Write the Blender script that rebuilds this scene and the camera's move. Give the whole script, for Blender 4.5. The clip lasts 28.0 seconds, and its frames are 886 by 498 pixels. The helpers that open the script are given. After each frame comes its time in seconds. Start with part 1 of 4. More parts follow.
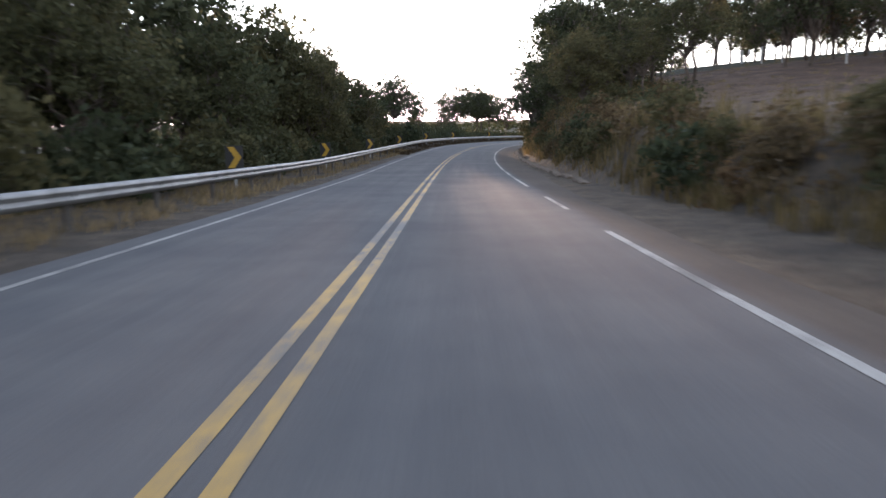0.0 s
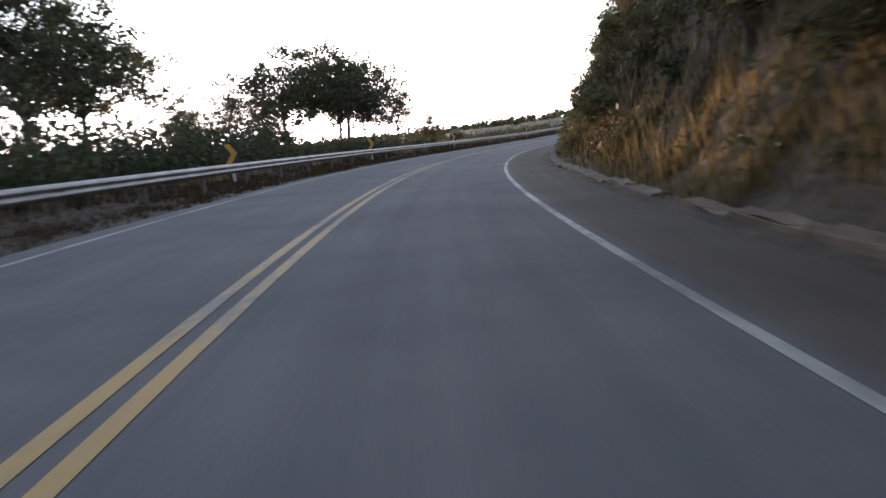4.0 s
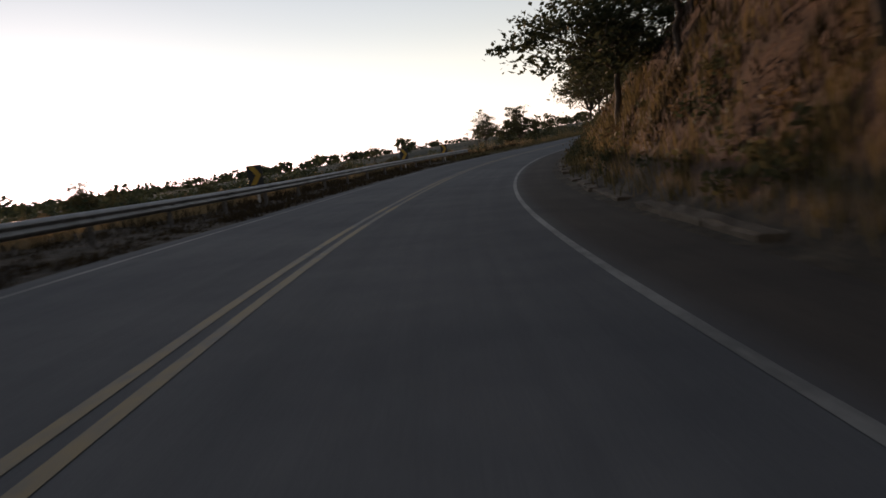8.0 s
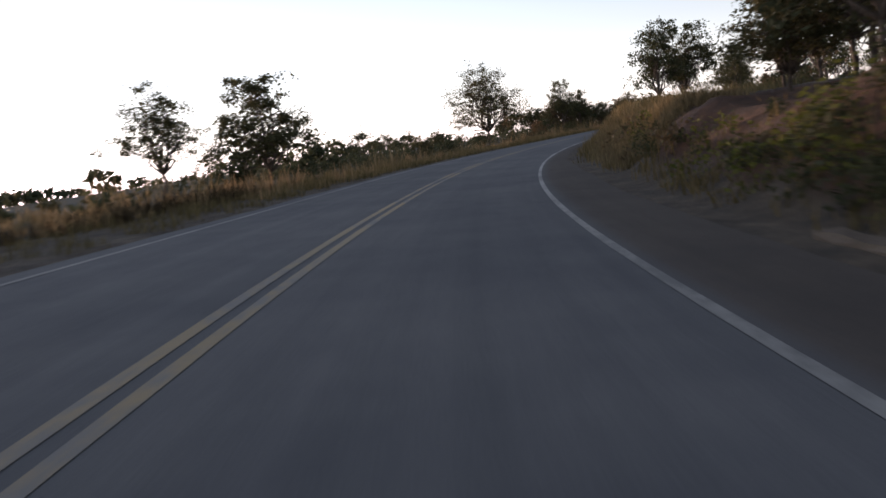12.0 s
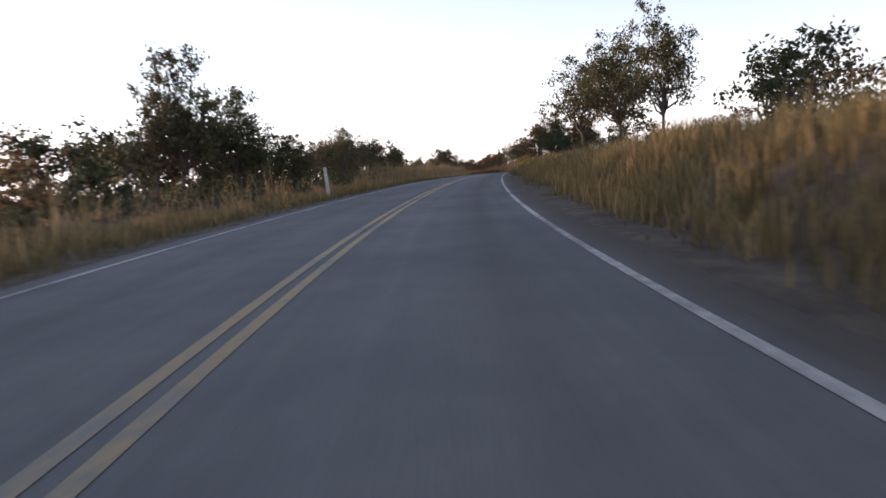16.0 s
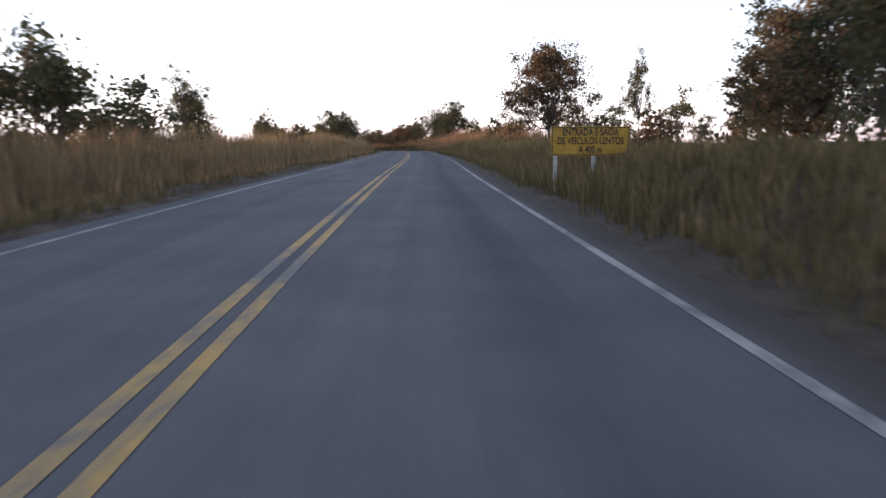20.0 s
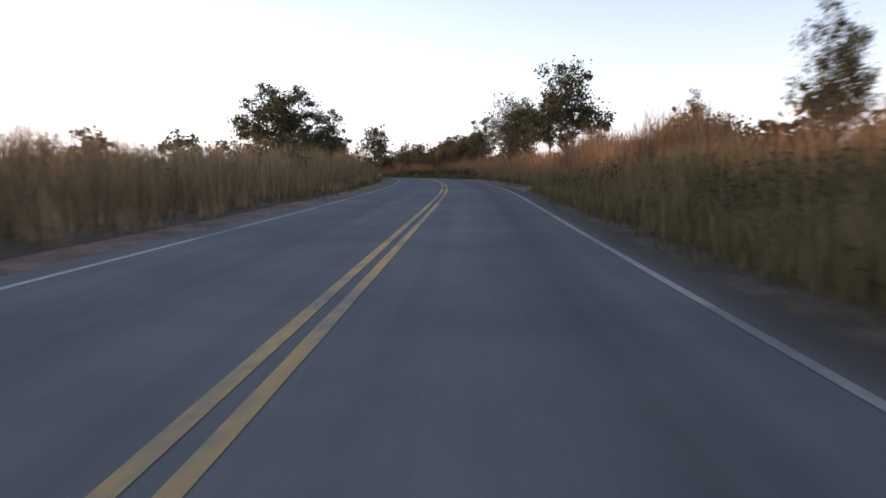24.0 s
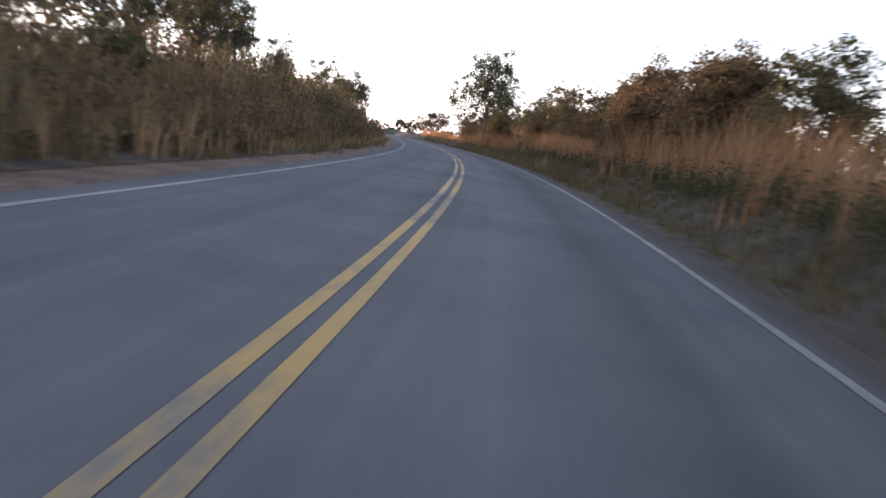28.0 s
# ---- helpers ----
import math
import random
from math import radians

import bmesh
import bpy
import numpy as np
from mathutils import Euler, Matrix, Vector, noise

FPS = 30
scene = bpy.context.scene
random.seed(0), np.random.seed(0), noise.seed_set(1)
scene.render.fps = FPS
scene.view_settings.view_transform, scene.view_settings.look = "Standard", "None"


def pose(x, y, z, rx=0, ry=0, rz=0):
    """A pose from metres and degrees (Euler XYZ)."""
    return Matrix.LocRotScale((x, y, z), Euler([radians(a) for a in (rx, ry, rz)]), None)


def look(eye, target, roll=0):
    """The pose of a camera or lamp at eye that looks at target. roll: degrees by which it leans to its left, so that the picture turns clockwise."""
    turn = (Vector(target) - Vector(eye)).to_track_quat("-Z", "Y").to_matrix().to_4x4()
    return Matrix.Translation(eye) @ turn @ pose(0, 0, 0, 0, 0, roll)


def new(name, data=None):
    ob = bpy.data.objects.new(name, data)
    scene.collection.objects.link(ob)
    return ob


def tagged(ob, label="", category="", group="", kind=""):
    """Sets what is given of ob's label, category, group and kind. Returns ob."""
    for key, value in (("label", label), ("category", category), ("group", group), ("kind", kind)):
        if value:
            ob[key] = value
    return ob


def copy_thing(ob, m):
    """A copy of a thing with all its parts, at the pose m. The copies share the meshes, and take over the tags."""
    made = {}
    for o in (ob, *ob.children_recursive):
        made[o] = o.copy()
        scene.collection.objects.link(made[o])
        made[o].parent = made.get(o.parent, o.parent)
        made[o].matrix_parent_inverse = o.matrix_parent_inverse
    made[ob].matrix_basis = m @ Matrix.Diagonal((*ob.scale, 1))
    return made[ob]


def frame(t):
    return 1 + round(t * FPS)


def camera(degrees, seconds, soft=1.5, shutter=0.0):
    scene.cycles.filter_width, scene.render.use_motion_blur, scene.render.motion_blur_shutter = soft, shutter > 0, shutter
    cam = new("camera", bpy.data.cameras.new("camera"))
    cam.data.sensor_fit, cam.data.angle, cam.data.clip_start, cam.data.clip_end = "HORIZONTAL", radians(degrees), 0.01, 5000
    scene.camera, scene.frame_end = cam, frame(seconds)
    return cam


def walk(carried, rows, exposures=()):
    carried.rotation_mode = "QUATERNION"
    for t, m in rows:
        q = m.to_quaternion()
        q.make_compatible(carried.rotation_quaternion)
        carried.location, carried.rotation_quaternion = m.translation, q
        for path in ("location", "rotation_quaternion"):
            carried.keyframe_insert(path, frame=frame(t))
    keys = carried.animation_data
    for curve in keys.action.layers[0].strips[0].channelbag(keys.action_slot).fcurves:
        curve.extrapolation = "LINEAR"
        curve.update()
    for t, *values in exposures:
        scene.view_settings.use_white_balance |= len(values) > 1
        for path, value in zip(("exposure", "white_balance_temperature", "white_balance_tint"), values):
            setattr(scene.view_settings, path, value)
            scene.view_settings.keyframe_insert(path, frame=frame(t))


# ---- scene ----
cam = camera(59.8, 28.0, soft=1.5, shutter=0.35)
walk(cam, [
    (0.0, pose(1.044, 3.164, 0.252, 80.494, 0.845, 1.053)),
    (0.5, pose(1.013, 15.602, -0.289, 81.639, 0.469, 1.906)),
    (1.0, pose(0.974, 27.423, -0.649, 82.552, -1.114, 0.492)),
    (1.5, pose(1.050, 38.660, -1.018, 80.270, 0.753, -2.426)),
    (2.0, pose(1.207, 49.386, -1.247, 81.796, 3.099, -2.916)),
    (2.5, pose(1.626, 59.498, -1.445, 81.138, 4.341, -5.685)),
    (3.0, pose(2.186, 69.539, -1.610, 81.111, 4.984, -6.294)),
    (3.5, pose(2.928, 79.458, -1.737, 81.099, 5.621, -7.114)),
    (4.0, pose(3.877, 89.268, -1.855, 81.099, 6.025, -8.453)),
    (4.5, pose(5.117, 98.975, -1.971, 80.949, 5.902, -10.277)),
    (5.0, pose(6.810, 108.575, -2.162, 83.952, 5.142, -12.281)),
    (5.5, pose(8.675, 118.074, -2.266, 82.561, 6.533, -14.672)),
    (6.0, pose(10.985, 127.248, -2.512, 81.922, 5.647, -17.507)),
    (6.5, pose(13.692, 135.988, -2.566, 81.595, 6.368, -19.569)),
    (7.0, pose(16.726, 144.532, -2.831, 82.061, 6.427, -21.466)),
    (7.5, pose(19.971, 152.873, -2.900, 81.467, 7.509, -23.734)),
    (8.0, pose(23.419, 160.813, -3.135, 82.691, 7.785, -26.368)),
    (8.5, pose(26.919, 168.236, -3.128, 82.180, 7.506, -28.413)),
    (9.0, pose(30.606, 175.336, -3.382, 82.713, 8.337, -30.776)),
    (9.5, pose(34.571, 182.212, -3.368, 82.588, 7.031, -33.659)),
    (10.0, pose(38.845, 189.052, -3.431, 83.264, 5.405, -34.482)),
    (10.5, pose(43.446, 195.920, -3.363, 83.546, 5.828, -36.630)),
    (11.0, pose(48.545, 202.636, -3.425, 82.323, 6.463, -40.080)),
    (11.5, pose(53.827, 209.257, -3.296, 81.770, 7.129, -41.212)),
    (12.0, pose(59.380, 215.739, -3.363, 83.230, 6.854, -42.618)),
    (12.5, pose(65.438, 222.260, -3.218, 84.271, 7.554, -45.396)),
    (13.0, pose(71.686, 228.367, -3.139, 84.347, 6.707, -48.353)),
    (13.5, pose(78.100, 234.089, -2.994, 84.472, 5.868, -51.482)),
    (14.0, pose(84.913, 239.557, -2.799, 84.362, 5.021, -55.068)),
    (14.5, pose(92.388, 244.874, -2.577, 84.155, 4.152, -58.873)),
    (15.0, pose(100.503, 249.800, -2.422, 83.683, 3.150, -61.364)),
    (15.5, pose(108.668, 254.248, -2.054, 84.662, 4.534, -64.058)),
    (16.0, pose(116.506, 258.008, -1.865, 85.443, 3.924, -66.336)),
    (16.5, pose(123.664, 261.173, -1.614, 84.774, 1.165, -67.708)),
    (17.0, pose(130.063, 263.850, -1.449, 85.439, 1.144, -68.864)),
    (17.5, pose(137.016, 266.561, -1.177, 85.504, 0.974, -68.822)),
    (18.0, pose(144.124, 269.393, -0.912, 84.803, 0.890, -69.517)),
    (18.5, pose(151.227, 272.289, -0.733, 86.436, -0.240, -69.140)),
    (19.0, pose(159.131, 275.103, -0.464, 84.671, 1.001, -69.860)),
    (19.5, pose(167.230, 278.046, -0.300, 83.577, 2.586, -71.788)),
    (20.0, pose(175.181, 280.648, -0.050, 83.186, 0.308, -73.199)),
    (20.5, pose(183.118, 283.286, 0.083, 84.947, -0.843, -72.844)),
    (21.0, pose(191.581, 286.188, 0.373, 86.631, -3.851, -69.608)),
    (21.5, pose(200.638, 289.203, 0.441, 86.531, -2.931, -70.616)),
    (22.0, pose(209.867, 292.216, 0.605, 86.127, -2.174, -70.800)),
    (22.5, pose(219.401, 295.298, 0.769, 85.733, -1.418, -70.712)),
    (23.0, pose(229.189, 298.498, 0.933, 85.314, -0.663, -70.272)),
    (23.5, pose(239.180, 301.862, 1.084, 84.829, 0.092, -69.596)),
    (24.0, pose(249.212, 305.418, 1.264, 84.807, -0.452, -68.748)),
    (24.5, pose(259.381, 309.023, 1.378, 84.193, -1.458, -69.216)),
    (25.0, pose(269.458, 312.607, 1.580, 84.487, -2.987, -67.801)),
    (25.5, pose(279.552, 316.180, 1.739, 84.280, -3.659, -66.143)),
    (26.0, pose(289.794, 319.969, 1.939, 83.712, -4.663, -64.365)),
    (26.5, pose(300.079, 324.052, 2.086, 82.381, -5.574, -63.161)),
    (27.0, pose(310.325, 328.430, 2.263, 81.348, -5.670, -61.795)),
    (27.5, pose(320.471, 333.097, 2.358, 82.104, -7.714, -60.154)),
    (28.0, pose(330.552, 338.139, 2.452, 81.806, -8.478, -56.863)),
], exposures=[(0, 3.6, 5450, 18), (2.5, 3.45, 5450, 18), (5, 3.0, 5450, 18), (6, 2.4, 5480, 18), (7, 1.85, 5700, 18), (8, 1.4, 5950, 18), (9, 1.45, 6050, 18), (10, 1.75, 5900, 19), (12, 2.15, 5450, 21), (15, 2.68, 5380, 23), (17, 2.85, 5300, 24), (20, 2.95, 5240, 23), (21, 2.6, 5260, 22), (24, 2.65, 5180, 22), (26, 3.0, 5280, 22), (28, 3.3, 5320, 22)])

# ---------------------------------------------------------------- light
SUN_AZ, SUN_EL = -3.0, 1.0          # degrees from +y towards +x, and above the horizon
world = bpy.data.worlds.new("evening_sky")
scene.world = world
world.use_nodes = True
wn = world.node_tree.nodes
sky = wn.new("ShaderNodeTexSky")
sky.sky_type = 'NISHITA'
sky.sun_disc = False
sky.sun_elevation = radians(SUN_EL)
sky.sun_rotation = radians(SUN_AZ)
sky.air_density, sky.dust_density, sky.ozone_density = 1.0, 0.1, 1.0
wn["Background"].inputs["Strength"].default_value = 0.15
haze = wn.new("ShaderNodeHueSaturation")      # thin evening haze pales the sky
haze.inputs["Saturation"].default_value = 0.45
world.node_tree.links.new(sky.outputs["Color"], haze.inputs["Color"])
world.node_tree.links.new(haze.outputs["Color"], wn["Background"].inputs["Color"])

sun = new("sun", bpy.data.lights.new("sun", "SUN"))
sun.data.energy, sun.data.angle, sun.data.color = 1.1, radians(0.6), (1.0, 0.62, 0.34)
sa, se = radians(SUN_AZ), radians(SUN_EL)
sun.matrix_world = look((math.sin(sa) * math.cos(se) * 50, math.cos(sa) * math.cos(se) * 50, math.sin(se) * 50), (0, 0, 0))

# ---------------------------------------------------------------- the road's line
KAPPA = [-0.137, -0.087, -0.024, 0.042, 0.099, 0.156, 0.177, 0.27, 0.406, 0.514, 0.447, 0.378, 0.433, 0.493, 0.449, 0.456, 0.496, 0.486, 0.514, 0.651, 0.616, 0.473, 0.363, 0.212, 0.09, 0.08, 0.048, 0.037, 0.061, -0.043, -0.112, -0.033, 0.037, -0.098, -0.266, -0.224, -0.265, -0.299, -0.242, -0.236, -0.226, -0.209, -0.189, -0.17, -0.152, -0.137, -0.124, -0.113, -0.105, -0.097]          # right-hand curvature every 15 m from s = -20, in 1/100 m
RISE = [-0.0, -1.34, -2.29, -2.8, -3.06, -3.54, -4.12, -4.54, -4.42, -4.32, -3.65, -2.82, -1.97, -1.22, -0.66, -0.14, 0.25, 0.75, 1.18, 1.35, 1.4, 1.44, 1.47, 1.49, 1.52]           # height every 30 m from s = -20
SG = np.arange(-20, 720, 1.0)
_th = np.cumsum(np.interp(SG, np.arange(len(KAPPA)) * 15.0 - 20, KAPPA) / 100)
TH = _th - _th[20]
LX, LY = np.cumsum(np.sin(TH)), np.cumsum(np.cos(TH))
LX, LY = LX - LX[20], LY - LY[20]
_ker = np.hanning(41) / np.hanning(41).sum()
LZ = np.convolve(np.pad(np.interp(SG, np.arange(len(RISE)) * 30.0 - 20, RISE), 20, mode="edge"), _ker, mode="valid")
LANE = 3.395


def line_at(s):
    s = np.clip(s, -20, 718.9)
    return np.interp(s, SG, LX), np.interp(s, SG, LY), np.interp(s, SG, LZ), np.interp(s, SG, TH)


def tilt(s):
    """How far the road leans into its long right-hand curve, as a slope."""
    return np.tan(np.radians(np.interp(s, [-20, 40, 90, 240, 300, 720], [0, 0, 2.8, 2.8, 0, 0])))


def at(s, off, h=0.0):
    """World place of a point beside the road: metres along it, metres to the right of the centre line, height over it."""
    s = np.asarray(s, float)
    x, y, z, t = line_at(s)
    return np.stack([x + off * np.cos(t), y - off * np.sin(t), z + h - np.clip(off, -9, 9) * tilt(s) + 0 * x], -1)


def ramp(v, xs, ys):
    return np.interp(v, xs, ys)


def smooth(a):
    a = np.clip(a, 0, 1)
    return a * a * (3 - 2 * a)


def fbm(x, y, seed=0):
    """Cheap smooth noise for arrays, about -1..1."""
    r = np.random.RandomState(seed)
    out, amp = 0, 1.0
    for o in range(4):
        for _ in range(3):
            a, b, c = r.uniform(-1, 1), r.uniform(-1, 1), r.uniform(0, 6.28)
            out = out + amp * np.sin((a * x + b * y) * 1.9 ** o * 1.3 + c + 1.3 * np.sin((b * x - a * y) * 1.7 ** o + c * 2))
        amp *= 0.55
    return out / 4.5


BANK_S = [-20, 0, 20, 40, 70, 100, 150, 180, 195, 204, 214, 222, 232, 247, 262, 300, 340, 400, 460, 500, 560, 720]
BANK_H = [0.9, 1.1, 1.4, 2.2, 5.2, 7.2, 7.6, 6.0, 4.8, 4.1, 3.4, 2.8, 2.2, 1.8, 1.75, 1.3, 0.9, 0.8, 0.9, 0.7, 0.7, 0.8]


def toe(s):
    return ramp(s, [-20, 20, 30, 262, 275, 474, 490, 535, 545, 720], [6.6, 6.4, 5.7, 5.7, 5.0, 5.1, 6.3, 6.3, 5.2, 5.2])


def bankness(s, off):
    return np.clip((off - toe(s)) / 1.0, 0, 1) * ramp(s, [-20, 25, 60, 240, 270, 720], [0.3, 0.4, 1.0, 1.0, 0.2, 0.2])


def relief(s, off):
    """Hummocks on the verge, gullies and ledges on the bank."""
    low = np.clip((np.abs(off) - 4.4) / 3, 0, 1) * 0.12 * fbm(s * 0.5, off * 0.8, 5)
    return low + bankness(s, off) * (0.5 * fbm(s * 0.6, off * 0.6, 6) + 0.3 * fbm(s * 2.2, off * 0.4, 7)) * np.clip(1.6 - (off - 6) / 14, 0.2, 1)


def height(s, off):
    """Ground height over the road's centre line."""
    s, off = np.broadcast_arrays(np.asarray(s, float), np.asarray(off, float))
    hb = ramp(s, BANK_S, BANK_H)
    t0 = toe(s)
    wide = hb * ramp(s, [110, 150, 190, 212, 255, 280], [0.5, 0.5, 0.6, 0.85, 0.95, 0.6]) + ramp(s, [110, 170, 255, 280], [1.2, 0.6, 0.8, 1.2])
    x = np.clip((off - t0) / wide, 0, 1)
    cut = ramp(s, [110, 170, 255, 280], [0, 0.3, 0.3, 0])      # the cut is steeper at its foot
    r = (smooth(x) * (1 - cut) + (1 - (1 - x) ** 2) * cut) * hb
    back = np.maximum(off - t0 - wide, 0)
    back = 24 * (1 - np.exp(-back / 24))          # the hill flattens towards its top
    r = r + back * ramp(s, [0, 50, 80, 200, 250, 300, 720], [0.13, 0.14, 0.2, 0.16, 0.06, 0.02, 0.015])
    d = np.maximum(-off - 6.2, 0)
    lo = ramp(s, [-20, 90, 130, 172, 192, 235, 270, 340, 390, 440, 500, 530, 560, 640, 720], [0.0, 0.0, 0.5, 0.5, -0.5, -0.5, 0.0, 0.3, 0.7, 0.8, 0.9, 1.3, 1.7, 1.6, 1.2])
    l = smooth(d / ramp(s, [360, 400], [6.0, 3.2])) * lo - np.maximum(d - 14, 0) * ramp(s, [-20, 100, 170, 260, 330, 720], [0.0, 0.03, 0.06, 0.05, 0.01, 0.0])
    return np.where(off > 0, r, l) + relief(s, off)


def ground_z(s, off):
    return float(height(s, off))


# ---------------------------------------------------------------- materials
def mat(name, rough=0.9, metal=0.0):
    m = bpy.data.materials.new(name)
    m.use_nodes = True
    b = m.node_tree.nodes["Principled BSDF"]
    b.inputs["Roughness"].default_value = rough
    b.inputs["Metallic"].default_value = metal
    return m, m.node_tree.nodes, m.node_tree.links, b


def noise_node(n, l, scale, detail=5.0, rough=0.6, vec=None):
    t = n.new("ShaderNodeTexNoise")
    t.inputs["Scale"].default_value, t.inputs["Detail"].default_value, t.inputs["Roughness"].default_value = scale, detail, rough
    if vec is not None:
        l.new(vec, t.inputs["Vector"])
    return t.outputs["Fac"]


def ramp_node(n, l, fac, stops):
    r = n.new("ShaderNodeValToRGB")
    e = r.color_ramp.elements
    while len(e) < len(stops):
        e.new(0.5)
    for q, (p, c) in zip(e, stops):
        q.position, q.color = p, (*c, 1)
    l.new(fac, r.inputs["Fac"])
    return r.outputs["Color"]


def mix_node(n, l, fac, a, b, mode='MIX'):
    m = n.new("ShaderNodeMix")
    m.data_type, m.blend_type = 'RGBA', mode
    for sock, v in ((0, fac), (6, a), (7, b)):
        if isinstance(v, (int, float)):
            m.inputs[sock].default_value = v
        elif isinstance(v, tuple):
            m.inputs[sock].default_value = (*v, 1)
        else:
            l.new(v, m.inputs[sock])
    return m.outputs[2]


def bump(n, l, b, h, strength=0.4, dist=0.03):
    k = n.new("ShaderNodeBump")
    k.inputs["Strength"].default_value, k.inputs["Distance"].default_value = strength, dist
    l.new(h, k.inputs["Height"])
    l.new(k.outputs["Normal"], b.inputs["Normal"])


def obj_coords(n):
    return n.new("ShaderNodeTexCoord").outputs["Object"]


def two_scale(name, lo, mid, hi, big=0.3, fine=9.0, rough=0.9, metal=0.0, bmp=0.4, dist=0.03):
    m, n, l, b = mat(name, rough, metal)
    c = obj_coords(n)
    f1, f2 = noise_node(n, l, big, 4, 0.6, c), noise_node(n, l, fine, 6, 0.7, c)
    base = ramp_node(n, l, f1, [(0.3, lo), (0.5, mid), (0.7, hi)])
    g = ramp_node(n, l, f2, [(0.3, (0.55, 0.55, 0.55)), (0.7, (1.0, 1.0, 1.0))])
    l.new(mix_node(n, l, 1.0, base, g, 'MULTIPLY'), b.inputs["Base Color"])
    bump(n, l, b, f2, bmp, dist)
    return m


def leaf_material(name, stops, rough=0.6, through_light=0.35):
    m, n, l, b = mat(name, rough)
    b.inputs["Specular IOR Level"].default_value = 0.08
    geo = n.new("ShaderNodeNewGeometry")
    info = n.new("ShaderNodeObjectInfo")
    c = ramp_node(n, l, geo.outputs["Random Per Island"], stops)
    v = ramp_node(n, l, info.outputs["Random"], [(0.0, (0.75, 0.8, 0.75)), (1.0, (1.15, 1.05, 0.95))])
    c = mix_node(n, l, 1.0, c, v, 'MULTIPLY')
    l.new(c, b.inputs["Base Color"])
    t = n.new("ShaderNodeBsdfTranslucent")
    l.new(c, t.inputs["Color"])
    s = n.new("ShaderNodeMixShader")
    s.inputs[0].default_value = through_light
    l.new(b.outputs[0], s.inputs[1])
    l.new(t.outputs[0], s.inputs[2])
    l.new(s.outputs[0], n["Material Output"].inputs["Surface"])
    return m


def asphalt_material():
    m, n, l, b = mat("asphalt", 0.9)
    b.inputs["Specular IOR Level"].default_value = 0.12
    uv = n.new("ShaderNodeUVMap").outputs["UV"]
    sep = n.new("ShaderNodeSeparateXYZ")
    l.new(uv, sep.inputs[0])
    # streaks run along the road: stretch the noise in that direction
    mp = n.new("ShaderNodeMapping")
    mp.inputs["Scale"].default_value = (2.2, 0.035, 1)
    l.new(uv, mp.inputs["Vector"])
    streak = noise_node(n, l, 1.0, 5, 0.6, mp.outputs["Vector"])
    c = obj_coords(n)
    patch = noise_node(n, l, 0.35, 6, 0.7, c)
    grain = noise_node(n, l, 55.0, 4, 0.8, c)
    base = ramp_node(n, l, streak, [(0.3, (0.124, 0.124, 0.126)), (0.5, (0.14, 0.139, 0.14)), (0.72, (0.158, 0.156, 0.155))])
    p = ramp_node(n, l, patch, [(0.35, (0.82, 0.82, 0.84)), (0.65, (1.1, 1.08, 1.05))])
    col = mix_node(n, l, 1.0, base, p, 'MULTIPLY')
    # across the lanes: pale wheel tracks, an oily dark strip between them
    across = n.new("ShaderNodeMapRange")
    across.inputs["From Min"].default_value, across.inputs["From Max"].default_value = -4.2, 4.2
    wander = n.new("ShaderNodeMath")
    wander.operation = 'MULTIPLY_ADD'
    l.new(streak, wander.inputs[0])
    wander.inputs[1].default_value = 0.5
    l.new(sep.outputs["X"], wander.inputs[2])
    l.new(wander.outputs[0], across.inputs["Value"])
    worn = ramp_node(n, l, across.outputs["Result"], [((o + 4.2) / 8.4, (v, v, v)) for o, v in ((-4.1, 0.85), (-2.6, 1.06), (-1.7, 0.92), (-0.9, 1.06), (0.2, 0.98), (1.3, 1.08), (2.1, 0.9), (2.45, 0.72), (3.1, 0.92), (4.1, 0.9))])
    later = n.new("ShaderNodeMapRange")
    later.inputs["From Min"].default_value, later.inputs["From Max"].default_value = 270.0, 340.0
    l.new(sep.outputs["Y"], later.inputs["Value"])
    verge = ramp_node(n, l, across.outputs["Result"], [(0.0, (0.9, 0.86, 0.8)), (0.09, (1, 1, 1)), (0.93, (1, 1, 1)), (0.97, (0.74, 0.64, 0.55)), (1.0, (0.7, 0.6, 0.5))])
    col = mix_node(n, l, 1.0, col, verge, 'MULTIPLY')
    col = mix_node(n, l, later.outputs["Result"], col, mix_node(n, l, 1.0, col, worn, 'MULTIPLY'))
    g = ramp_node(n, l, grain, [(0.3, (0.7, 0.7, 0.7)), (0.7, (1.15, 1.15, 1.15))])
    l.new(mix_node(n, l, 1.0, col, g, 'MULTIPLY'), b.inputs["Base Color"])
    bump(n, l, b, grain, 0.5, 0.01)
    return m


def paint_material(name, colour, faded):
    """Road paint: a stored wear value runs from sound paint to a faint, broken trace."""
    m, n, l, b = mat(name, 0.7)
    c = obj_coords(n)
    wear = n.new("ShaderNodeAttribute")
    wear.attribute_name = "soil"
    w = noise_node(n, l, 7.0, 6, 0.75, c)
    big = noise_node(n, l, 0.35, 3, 0.5, c)
    f = mix_node(n, l, 0.45, w, big)
    k = ramp_node(n, l, f, [(0.43, (0, 0, 0)), (0.54, (1, 1, 1))])
    tone = mix_node(n, l, wear.outputs["Fac"], colour, faded)
    l.new(mix_node(n, l, k, (0.12, 0.115, 0.105), tone), b.inputs["Base Color"])
    return m


